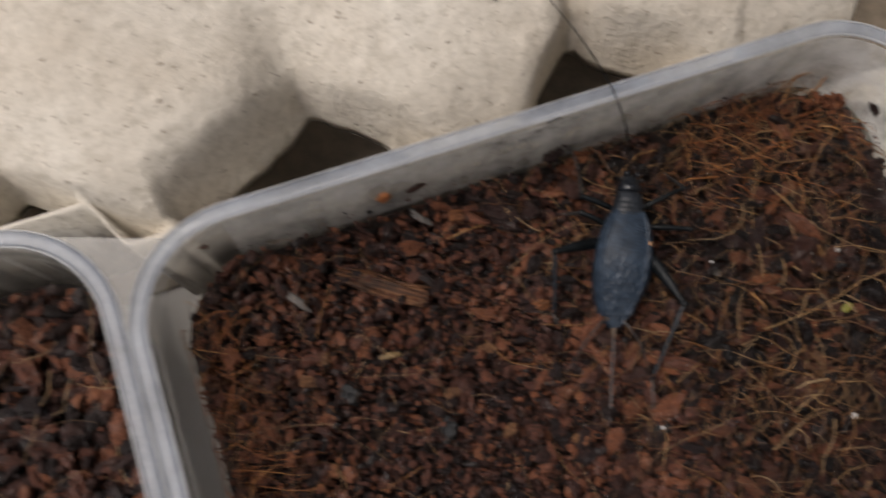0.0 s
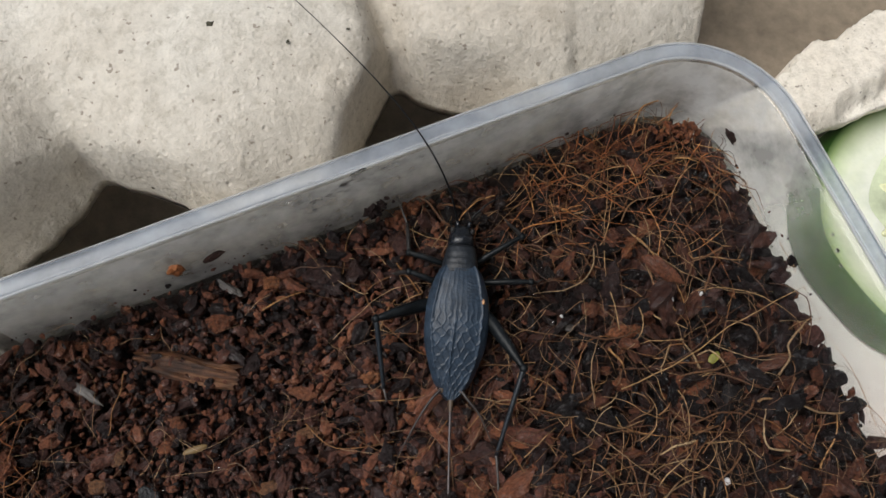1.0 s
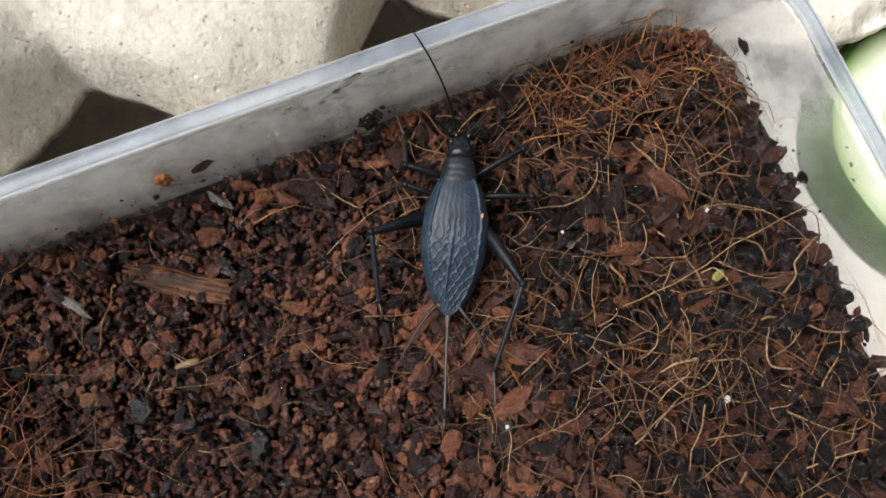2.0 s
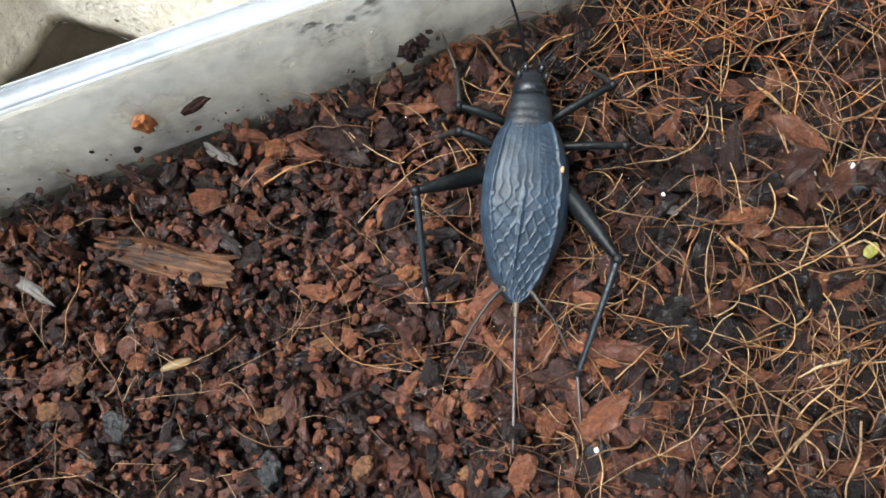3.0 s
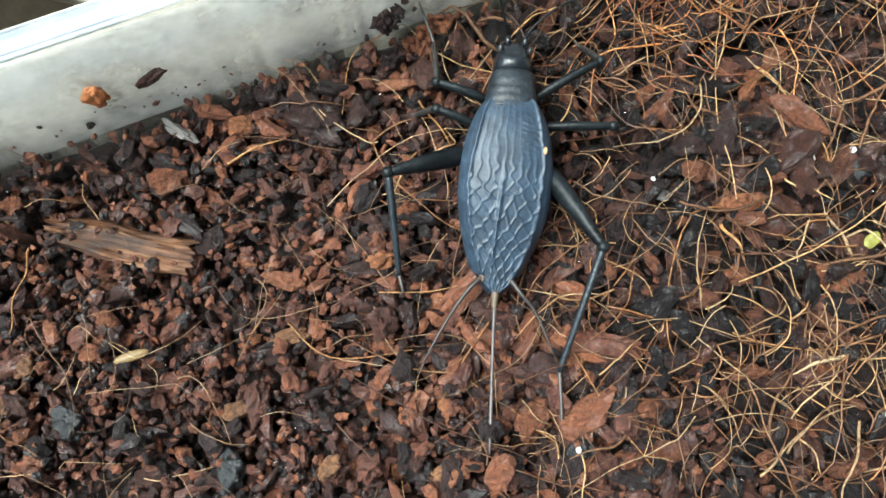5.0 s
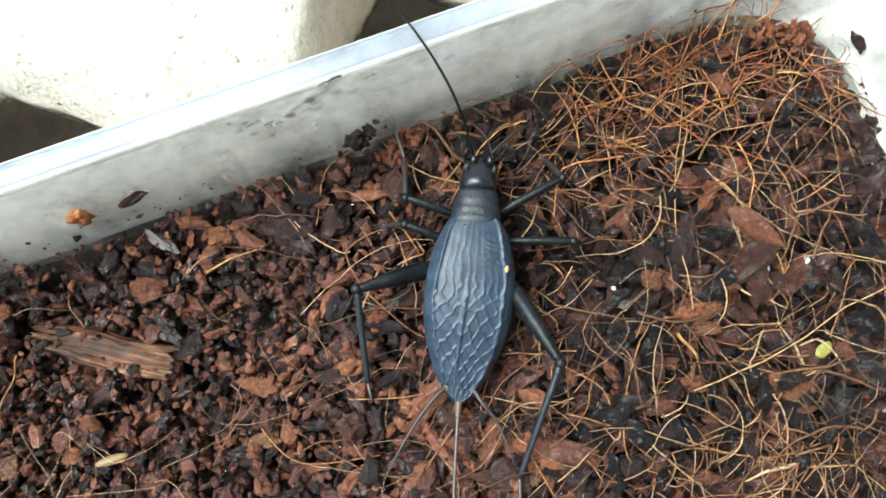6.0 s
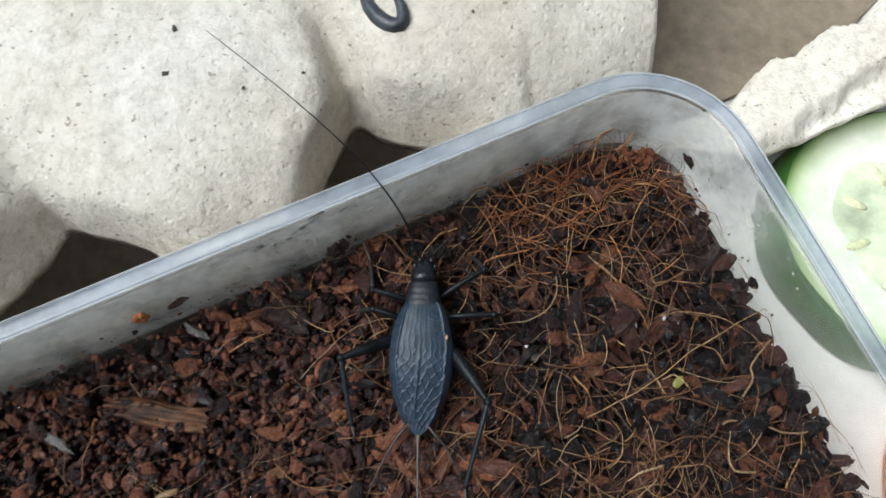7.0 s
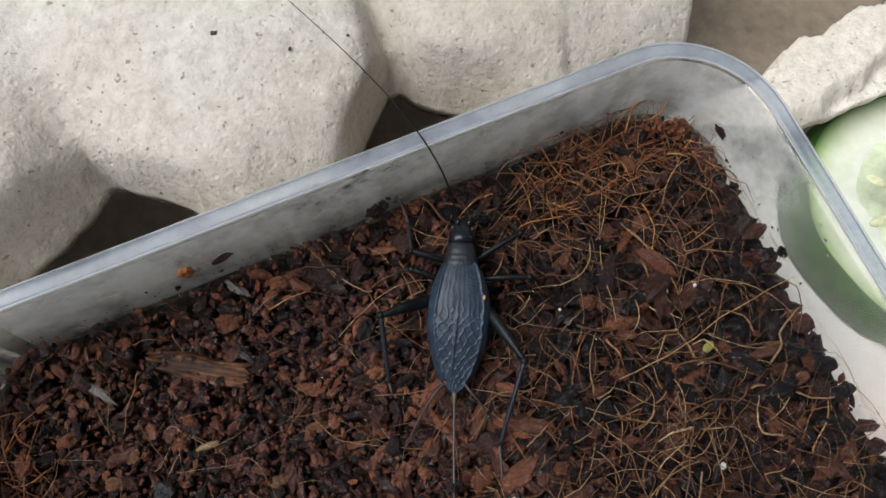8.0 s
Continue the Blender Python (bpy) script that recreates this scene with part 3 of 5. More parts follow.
def chips(name, count, region, size, rng, shift=(0, 0), mat=None):
    x0, x1, y0, y1 = region
    verts, faces, n, base = [], [], 0, 0
    while n < count:
        x, y = rng.uniform(x0, x1), rng.uniform(y0, y1)
        s = size(x, y, rng)
        if not inside(x, y, 0.7 * s[0] + 0.02):
            continue
        shapes, tri = COARSE if s[0] > 0.21 else FINE
        v = shapes[rng.integers(len(shapes))] * np.array(s)
        v = v @ turned(rng, 0.8).T
        heap = rng.uniform(0, 0.15) * math.exp(min(0, y + 0.15) / 0.25) + rng.uniform(0, 0.12) * math.exp(min(0, x + 0.15) / 0.25)
        v += (x + shift[0], y + shift[1], bed_height(x, y) + rng.uniform(-0.40, 0.08) + 0.25 * min(s) + heap)
        verts.append(v)
        faces.append(tri + base)
        base += len(v)
        n += 1
    return arrays(name, np.concatenate(verts), np.concatenate(faces), mat or M_CHIP, False)


def crumb_size(x, y, rng):
    """Coarse flakes to the right, fine grains to the front left."""
    coarse = 1 / (1 + math.exp(-(x + 5.2 - 0.25 * y) / 0.9))
    r = min(0.17, math.exp(rng.normal(0, 0.42)) * (0.046 + 0.034 * coarse))
    if y > -0.9:
        r *= 1.15
    long = rng.uniform(1.0, 1.7 + 1.0 * coarse) if rng.uniform() < 0.8 else rng.uniform(1.8, 2.8)
    return (r * long, r * rng.uniform(0.75, 1.1), r * rng.uniform(0.6, 1.0))


rng = np.random.default_rng(7)
FINE, COARSE = crumb_shapes(30, 2, rng), crumb_shapes(24, 3, rng, 0.30)
bed = new("coconut_chips", chips("coconut_chips", 8400, (-BOX_W, -4.9, -8.6, 0), crumb_size, rng))
tagged(bed, "damp reddish-brown coconut husk chips covering the box floor", "coconut chips", kind="stuff")
bed = new("coconut_chips", chips("coconut_chips", 2700, (-5.0, 0, -8.6, 0), crumb_size, rng, (0, 0), M_CHIP_DARKER))
tagged(bed, "dark coconut husk flakes along the box side", "coconut chips", kind="stuff")
bed = new("coconut_crumbs", chips("coconut_crumbs", 8500, (-BOX_W, -4.0, -7.8, 0), lambda x, y, r: tuple(0.036 * math.exp(r.normal(0, 0.3)) * k for k in (1.3, 1.0, 0.85)), rng))
tagged(bed, "fine damp brown coconut crumbs between the chips", "coconut crumbs", kind="stuff")
bed = new("coconut_chips", chips("coconut_chips", 900, (-BOX_W, 0, -BOX_L, -8.4), lambda x, y, r: (0.2, 0.14, 0.1), rng))
tagged(bed, "damp brown coconut chips in the front of the box", "coconut chips", kind="stuff")
bed = new("coconut_chips", chips("coconut_chips", 2200, (-4.5, 0, -6.5, 0), lambda x, y, r: tuple(1.25 * v for v in crumb_size(x - 3, y, r)), rng, (-12.775, 0.60)))
tagged(bed, "damp brown coconut chips in the neighbouring box", "coconut chips", kind="stuff")


def fibres(name, count, where, rng, shift=(0, 0), lift=0.10, thick=1.0, power=-0.25):
    """Thin curling strands lying on the chips."""
    verts, faces, base = [], [], 0
    sides, segs = 4, 15
    made = 0
    while made < count:
        x, y = where(rng)
        if not inside(x, y, 0.12):
            continue
        length = math.exp(rng.normal(power, 0.5))
        radius = thick * (0.004 + 0.008 * rng.uniform() ** 2.0)
        heading, curl, wave = rng.uniform(0, 2 * math.pi), rng.normal(0, 0.85), rng.normal(0, 0.6)
        p = np.array((x, y, 0.0))
        hop, raised = rng.uniform(0.0, 0.14), lift + rng.uniform(-0.05, 0.08)
        pts = []
        for k in range(segs):
            s = k / (segs - 1)
            heading += (curl + wave * math.sin(7 * s + 3 * wave)) / segs + rng.normal(0, 0.10) + (rng.normal(0, 0.5) if rng.uniform() < 0.06 else 0)
            p = p + np.array((math.cos(heading), math.sin(heading), 0)) * length / segs
            px, py = min(max(p[0], -BOX_W + 0.2), -0.2), min(max(p[1], -BOX_L + 0.2), -0.17)
            pts.append((px + shift[0], py + shift[1], bed_height(px, py) + raised + hop * math.sin(math.pi * s) + 0.05 * noise.noise(Vector((px * 4, py * 4, made * 0.37)))))
        pts = np.array(pts)
        way = np.gradient(pts, axis=0)
        way /= np.linalg.norm(way, axis=1)[:, None] + 1e-9
        side = np.cross(way, (0, 0, 1))
        side /= np.linalg.norm(side, axis=1)[:, None] + 1e-9
        up = np.cross(side, way)
        taper = radius * (1 - 0.6 * np.linspace(0, 1, segs) ** 2)
        for k in range(sides):
            a = 2 * math.pi * k / sides
            verts.append(pts + (side * math.cos(a) + up * math.sin(a)) * taper[:, None])
        for k in range(sides):
            n = (k + 1) % sides
            for i in range(segs - 1):
                faces.append((base + k * segs + i, base + n * segs + i, base + n * segs + i + 1, base + k * segs + i + 1))
        base += sides * segs
        made += 1
    return arrays(name, np.concatenate(verts), np.array(faces), M_FIBRE, True)


def fibre_place(rng):
    """Strands gather in the right half, in the back corner and in a tuft before it."""
    k = rng.uniform()
    if k < 0.24:
        return rng.normal(-2.2, 1.3), rng.normal(-1.0, 0.7)
    if k < 0.50:
        return rng.normal(-3.3, 1.1), rng.normal(-4.6, 0.9)
    if k < 0.85:
        return -0.7 - 5.2 * rng.uniform() ** 1.2, rng.uniform(-7.8, 0)
    if k < 0.88:
        return rng.normal(-11.5, 0.35), rng.uniform(-5.0, -0.8)
    return rng.uniform(-BOX_W, 0), rng.uniform(-7.8, 0)


strands = new("coconut_fibre", fibres("coconut_fibre", 560, fibre_place, rng))
tagged(strands, "golden-brown curling coconut fibres tangled over the chips", "coconut fibre", kind="stuff")
M_FIBRE = organic("rusty_coconut_fibre", [(0.0, (0.08, 0.024, 0.008)), (0.45, (0.20, 0.062, 0.016)), (0.8, (0.32, 0.120, 0.034)), (1.0, (0.46, 0.25, 0.09))], rough=0.5, grain=1200.0, depth=0.00005, vary=0.9)
strands = new("coconut_fibre", fibres("coconut_fibre", 130, lambda r: (r.normal(-1.9, 1.0), r.normal(-0.75, 0.38)), rng, (0, 0), 0.17))
tagged(strands, "rusty orange coconut fibres matted in the box corner", "coconut fibre", kind="stuff")
strands = new("coconut_fibre", fibres("coconut_fibre", 200, lambda r: (-11.97 + abs(r.normal(0, 0.28)), r.uniform(-7.5, -0.9)), rng, (0, 0), 0.20, 1.0))
tagged(strands, "rusty orange coconut fibres matted along the box wall", "coconut fibre", kind="stuff")
M_FIBRE = organic("fine_tan_fibre", [(0.0, (0.10, 0.052, 0.026)), (0.5, (0.22, 0.125, 0.060)), (1.0, (0.48, 0.32, 0.17))], rough=0.45, grain=1200.0, depth=0.00005, vary=0.9)
strands = new("coconut_fibre", fibres("coconut_fibre", 480, lambda r: (-BOX_W * r.uniform() ** 1.4, r.uniform(-7.8, 0)), rng, (0, 0), 0.085, 0.55))
tagged(strands, "fine hair-thin tan coconut fibres among the chips", "coconut fibre", kind="stuff")
strands = new("coconut_fibre", fibres("coconut_fibre", 60, lambda r: (r.uniform(-4, 0), r.uniform(-5, 0)), rng, (-12.775, 0.60)))
tagged(strands, "brown coconut fibres in the neighbouring box", "coconut fibre", kind="stuff")

# stouter single strands
M_STRAW = organic("stout_coconut_strand", [(0.0, (0.06, 0.022, 0.008)), (0.4, (0.12, 0.055, 0.021)), (0.72, (0.19, 0.110, 0.050)), (1.0, (0.38, 0.27, 0.15))], rough=0.5, grain=1500.0, depth=0.0002, island=False, vary=0.9)
M_FIBRE = M_STRAW
made = 0
while made < 130:
    x, y = fibre_place(rng)
    if x > -7.0 and inside(x, y, 0.3):
        strand = new("coconut_strand", fibres("coconut_strand", 1, lambda r: (x, y), rng, (0, 0), 0.12, rng.uniform(1.2, 2.0), -0.2))
        tagged(strand, "stout golden-brown coconut strand lying on the chips", "coconut strand", "loose strands")
        made += 1

# larger torn flakes on the right, each one by itself
FLAKES = []
shapes_, tri_ = crumb_shapes(16, 3, rng, 0.26)
for k, v in enumerate(shapes_):
    FLAKES.append(arrays("husk_flake", 0.19 * v * np.array((1.0, rng.uniform(0.5, 0.75), rng.uniform(0.50, 0.75))), tri_, M_FLAKE, False))
made = 0
while made < 80:
    x, y = -0.3 - 5.4 * rng.uniform() ** 1.15, rng.uniform(-7.5, -0.3)
    size = min(0.26, 0.15 * math.exp(rng.normal(0, 0.3)))
    if inside(x, y, 0.6 * size + 0.04) and not (-6.3 < x < -4.4 and -3.2 < y < -0.9 and size > 0.25):
        flake = new("husk_flake", FLAKES[made % 16])
        flake.matrix_basis = at(x, y, bed_height(x, y) + rng.uniform(-0.12, 0.02), rng.normal(0, 32), rng.normal(0, 32), rng.uniform(0, 360)) @ Matrix.Scale(size / 0.19, 4)
        tagged(flake, "torn dark reddish-brown coconut husk flake on the chips", "husk flake", "torn husk flakes")
        made += 1


# chunks leaning on the right wall
for k in range(17):
    y = -0.9 - 0.42 * k + rng.uniform(-0.1, 0.1)
    flake = new("husk_flake", FLAKES[k % 16])
    flake.matrix_basis = at(-0.36 + rng.uniform(-0.06, 0.04), y, bed_height(-0.3, y) + rng.uniform(-0.05, 0.06), rng.normal(0, 30), rng.normal(0, 30), rng.uniform(0, 360)) @ Matrix.Scale(rng.uniform(0.85, 1.25), 4)
    tagged(flake, "torn dark brown coconut husk chunk leaning on the clear wall", "husk flake", "torn husk flakes")


# ---- cricket ----
def chitin(name, col, rough, grain=1800.0, sheen=0.6, contrast=0.3, depth=0.00016):
    return plain(name, col, rough, grain, depth, contrast, sheen=sheen)


M_WING = chitin("black_wing", (0.021, 0.033, 0.050), 0.40, 2600, 0.32, 0.35, 0.00006)
M_BODY = chitin("black_chitin", (0.008, 0.010, 0.013), 0.26, sheen=0.55)
M_MATT = chitin("matt_chitin", (0.011, 0.014, 0.018), 0.44, sheen=0.4, contrast=0.5)
M_TIBIA = chitin("blue_black_shin", (0.012, 0.016, 0.020), 0.35, sheen=0.45)
M_SHIN = chitin("brown_shin", (0.020, 0.018, 0.017), 0.45, sheen=0.4, contrast=0.5)
M_LEG = chitin("dark_leg", (0.006, 0.0075, 0.0085), 0.36, sheen=0.2, contrast=0.5)
M_TARSUS = chitin("brown_tarsus", (0.034, 0.028, 0.025), 0.45)
M_JOINT = chitin("tan_joint", (0.085, 0.055, 0.034), 0.55)
M_EYE = chitin("grey_eye", (0.020, 0.019, 0.018), 0.3)
M_OVI = chitin("ovipositor", (0.052, 0.041, 0.040), 0.4)
M_CERCUS = chitin("dark_cercus", (0.024, 0.018, 0.016), 0.5)

# half widths of the folded wings and height of their back, from tip to root
WING = [(0.0, 0.05, 0.20), (0.10, 0.17, 0.24), (0.36, 0.31, 0.36), (0.75, 0.43, 0.52), (1.08, 0.45, 0.61), (1.40, 0.42, 0.67), (1.60, 0.365, 0.685), (1.73, 0.315, 0.68), (1.82, 0.26, 0.67)]


def along(y, column):
    ys = [r[0] for r in WING]
    vals = [r[column] for r in WING]
    k = max(0, min(len(ys) - 2, int(np.searchsorted(ys, y)) - 1))
    f = (y - ys[k]) / (ys[k + 1] - ys[k])
    slope = lambda i: (vals[min(i + 1, len(ys) - 1)] - vals[max(i - 1, 0)]) / (ys[min(i + 1, len(ys) - 1)] - ys[max(i - 1, 0)])
    h = ys[k + 1] - ys[k]
    return (1 + 2 * f) * (1 - f) ** 2 * vals[k] + f * (1 - f) ** 2 * h * slope(k) + f * f * (3 - 2 * f) * vals[k + 1] + f * f * (f - 1) * h * slope(k + 1)


def wing_z(x, y):
    """The back of the folded wings: nearly flat on top, falling off steeply at the sides."""
    w, top = along(y, 1), along(y, 2)
    s = abs(x) / max(w, 0.02)
    return top - 0.05 * s ** 2 - 0.16 * max(0.0, s - 0.72) ** 2 / 0.0784 * 0.6


def wing_relief(x, y, side):
    """Raised veins: long ones towards the root, which zigzag and close diamond cells towards the tip."""
    w = along(y, 1)
    q = Vector((x * 3.5, y * 3.0, 2.0 + side))
    s = x / max(w, 0.05) + 0.06 * noise.noise(q) + 0.05 * noise.noise(q * 2.7)
    v = y + 0.05 * noise.noise(q + Vector((7, 3, 0))) + 0.05 * noise.noise(q * 2.3 + Vector((1, 3, 0)))
    gap = 0.168
    meet = smooth((1.35 - y) / 0.55) * smooth((0.97 - abs(s)) / 0.2)
    wave = max(-0.8, min(0.8, (abs((v / 0.088) % 2.0 - 1.0) * 2.0 - 1.0) * 1.25)) / 0.8
    n0 = math.floor(s / gap)
    near = min(abs(s - (n * gap + gap / 2 + (0.46 if n % 2 else -0.46) * gap * wave * meet)) for n in (n0 - 1, n0, n0 + 1)) * w
    h = 0.0105 * math.exp(-(near / 0.012) ** 2) * (0.16 + 0.84 * meet)
    h += 0.016 * math.exp(-((s - 0.78 * side) * w / 0.018) ** 2)            # fold along the flank
    if side > 0:
        h += 0.022 * math.exp(-((x + 0.055 - 0.05 * (y - 0.6)) / 0.018) ** 2) * smooth((y - 0.15) / 0.2) * smooth((1.25 - y) / 0.5)
        if 0.30 < s < 0.78:                                                  # curved ribs of the shoulder
            h += 0.006 * math.exp(-((((v + 0.25 * (s - 0.5) ** 2) / 0.065) % 1.0 - 0.5) / 0.16) ** 2) * smooth((y - 1.25) / 0.1) * smooth((1.68 - y) / 0.1)
    return h + 0.010 * noise.noise(Vector((x * 4, y * 3, 8 + side)))


def tegmen(side):
    """One leathery fore wing. The right one lies over the left one."""
    bm = bmesh.new()
    ny, nx = 190, 60
    rows = []
    for j in range(ny + 1):
        y = 1.82 * j / ny
        w = along(y, 1)
        mid = -0.10 * min(1.0, w / 0.3) + 0.02 * math.sin(4 * y)
        lo, hi = ((mid, w) if side > 0 else (-w, mid + 0.10))
        row = []
        for i in range(nx + 1):
            x = lo + (hi - lo) * i / nx
            row.append(bm.verts.new((x, y, wing_z(x, y) + wing_relief(x, y, side) + (0.016 if side > 0 else 0.0))))
        edge = row[-1].co if side > 0 else row[0].co
        skirt = [bm.verts.new((edge.x * (1 - 0.02 * k), y, edge.z - 0.09 * k * min(1, w / 0.3))) for k in (1, 2, 3)]
        row = row + skirt if side > 0 else skirt[::-1] + row
        rows.append(row)
    for a, b in zip(rows, rows[1:]):
        for i in range(len(a) - 1):
            bm.faces.new((a[i], a[i + 1], b[i + 1], b[i]))
    return bm


def shell(rows, sides=20):
    """A lofted body piece: rows of (y, half width, top, bottom)."""
    bm = bmesh.new()
    rings = []
    for y, w, top, low in rows:
        c, h = (top + low) / 2, (top - low) / 2
        rings.append([bm.verts.new((w * math.copysign(abs(math.cos(a)) ** 0.8, math.cos(a)), y, c + h * math.copysign(abs(math.sin(a)) ** 0.85, math.sin(a)))) for a in [2 * math.pi * k / sides for k in range(sides)]])
    for a, b in zip(rings, rings[1:]):
        for k in range(sides):
            bm.faces.new((a[k], a[(k + 1) % sides], b[(k + 1) % sides], b[k]))
    bm.faces.new(rings[0])
    bm.faces.new(rings[-1][::-1])
    return bm


def limb(parent, name, pts, radii, mat, label="", flat=0.8, n=5):
    bm = bmesh.new()
    path = bent(pts, n)
    steps = np.linspace(0, 1, len(path))
    rr = [float(v) for v in np.interp(steps, np.linspace(0, 1, len(radii)), radii)]
    tube(bm, path, rr, 10, flat)
    return part(name, bm, mat, parent, label)


def leg(parent, name, hip, knee, ankle, toe, thick, spines=0):
    femur = limb(parent, name, [hip, Vector(hip).lerp(Vector(knee), 0.5) + Vector((0, 0, 0.03)), knee], thick, M_LEG)
    tibia = limb(femur, "tibia", [knee, Vector(knee).lerp(Vector(ankle), 0.5) + Vector((0, 0, 0.02)), ankle], [thick[-1] * 0.95, thick[-1] * 0.90, thick[-1] * 0.8, thick[-1] * 0.68], M_TIBIA if spines else M_SHIN)
    way = Vector(toe) - Vector(ankle)
    limb(femur, "tarsus", [ankle, Vector(ankle) + way * 0.5 + Vector((0, 0, 0.012)), toe], [thick[-1] * 0.55, thick[-1] * 0.42, thick[-1] * 0.40, thick[-1] * 0.2], M_TARSUS, "brownish foot segments")
    bm = bmesh.new()
    egg(bm, knee, (thick[-1] * 1.25,) * 3, 10, 8)
    part("knee", bm, M_LEG, femur, "glossy knee joint")
    for k in range(spines):
        s = 0.35 + 0.6 * k / spines
        p = Vector(knee).lerp(Vector(ankle), s)
        out = (Vector(ankle) - Vector(knee)).cross(Vector((0, 0, 1))).normalized() * (0.05 if k % 2 else -0.05)
        bm = bmesh.new()
        tube(bm, [p, p + out + (Vector(ankle) - Vector(knee)).normalized() * 0.045], [0.008, 0.002], 5)
        part("spine", bm, M_LEG, femur)
    return femur


CRICKET_AT = (-5.725, -3.126, RIM - 1.55)
cricket = thing("cricket", None, None, at(*CRICKET_AT, 0, 0, -26.5), "black female cricket with folded veined wings resting on chips", "cricket")
part("abdomen", shell([(0.03, 0.08, 0.20, 0.10), (0.15, 0.20, 0.25, 0.08), (0.5, 0.29, 0.36, 0.07), (0.95, 0.35, 0.50, 0.08), (1.4, 0.34, 0.56, 0.12), (1.8, 0.28, 0.58, 0.2)]), M_BODY, cricket)
left_wing = part("left_wing", tegmen(-1), M_WING, cricket, "blue-black left fore wing under the right one")
right_wing = part("right_wing", tegmen(1), M_WING, cricket, "blue-black right fore wing with raised veins")
bm = bmesh.new()
egg(bm, (0.345, 1.32, 0.655), (0.022, 0.04, 0.022), 10, 6)
part("orange_speck", bm, plain("orange_speck", (0.36, 0.19, 0.09), 0.5), cricket, "tiny orange speck on the wing")
rings_ = [(1.71, 0.235, 0.64, 0.25), (1.73, 0.262, 0.690, 0.22), (1.75, 0.270, 0.700, 0.22), (1.765, 0.264, 0.690, 0.22), (1.80, 0.268, 0.703, 0.22), (1.84, 0.262, 0.704, 0.22), (1.865, 0.255, 0.694, 0.22), (1.89, 0.256, 0.702, 0.22), (1.93, 0.248, 0.700, 0.22),
          (1.955, 0.240, 0.690, 0.23), (1.98, 0.240, 0.696, 0.22), (2.03, 0.230, 0.692, 0.24), (2.06, 0.222, 0.680, 0.24), (2.09, 0.218, 0.682, 0.25), (2.13, 0.205, 0.66, 0.27), (2.15, 0.18, 0.60, 0.30)]
pronotum = part("pronotum", shell(rings_, 36), M_MATT, cricket, "dull blue-black ridged neck shield")
head = part("head", shell([(2.11, 0.12, 0.56, 0.30), (2.14, 0.172, 0.635, 0.24), (2.18, 0.192, 0.668, 0.18), (2.235, 0.196, 0.672, 0.14), (2.27, 0.192, 0.655, 0.13), (2.295, 0.186, 0.632, 0.13), (2.33, 0.180, 0.622, 0.13), (2.38, 0.168, 0.60, 0.13), (2.43, 0.145, 0.555, 0.14), (2.49, 0.105, 0.48, 0.16), (2.53, 0.05, 0.40, 0.20)], 32), M_BODY, cricket, "shiny black rounded head")
for sx in (-1, 1):
    bm = bmesh.new()
    egg(bm, (sx * 0.146 + 0.004, 2.37, 0.56), (0.030, 0.042, 0.046), 12, 8)
    part("eye", bm, M_EYE, head, "dull grey-brown compound eye")
    bm = bmesh.new()
    egg(bm, (sx * 0.085 + 0.015, 2.48, 0.53), (0.034, 0.055, 0.045), 10, 8)
    part("antenna_base", bm, M_BODY, head)
    limb(head, "palp", [(sx * 0.09, 2.46, 0.22), (sx * 0.16, 2.60, 0.16), (sx * 0.15, 2.68, 0.06)], [0.022, 0.018, 0.022], M_LEG)
FEMUR = [0.06, 0.125, 0.115, 0.08, 0.052]
SMALL = [0.05, 0.062, 0.055, 0.045]
leg(cricket, "hind_leg", (-0.30, 1.36, 0.30), (-1.12, 0.99, 0.60), (-0.95, 0.12, 0.07), (-0.89, -0.06, 0.05), FEMUR, 8)
leg(cricket, "hind_leg", (0.36, 1.30, 0.30), (0.94, 0.45, 0.60), (0.68, -0.69, 0.07), (0.74, -1.27, 0.05), FEMUR, 8)
leg(cricket, "middle_leg", (-0.25, 1.62, 0.30), (-0.72, 1.74, 0.42), (-0.92, 1.78, 0.10), (-1.02, 1.80, 0.03), SMALL)
leg(cricket, "middle_leg", (0.30, 1.68, 0.30), (1.04, 1.73, 0.40), (1.16, 1.80, 0.08), (1.26, 1.88, 0.02), SMALL)
leg(cricket, "front_leg", (-0.20, 1.92, 0.30), (-0.74, 2.03, 0.40), (-0.80, 2.51, 0.25), (-1.00, 2.96, 0.28), SMALL)
leg(cricket, "front_leg", (0.22, 1.96, 0.30), (0.88, 2.39, 0.45), (0.72, 2.66, 0.17), (0.66, 2.75, 0.12), SMALL)
for sx, pts in ((-1, [(-0.14, 0.14, 0.22), (-0.28, -0.02, 0.24), (-0.46, -0.33, 0.17), (-0.69, -0.83, 0.10)]), (1, [(0.13, 0.14, 0.22), (0.24, 0.0, 0.25), (0.41, -0.18, 0.20), (0.62, -0.57, 0.12)])):
    bm = bmesh.new()
    egg(bm, pts[0], (0.036, 0.055, 0.036), 10, 8)
    cercus = limb(cricket, "cercus", pts, [0.034, 0.026, 0.018, 0.006], M_CERCUS, "thin dark brown tail feeler")
    part("cercus_root", bm, M_JOINT, cercus, "tan root of the tail feeler")
ovi = limb(cricket, "ovipositor", [(0.0, -0.06, 0.17), (0.01, -0.5, 0.17), (0.03, -1.0, 0.15), (0.05, -1.52, 0.13)], [0.028, 0.024, 0.021, 0.021, 0.024, 0.010], M_OVI, "long straight brown-grey egg-laying spike")
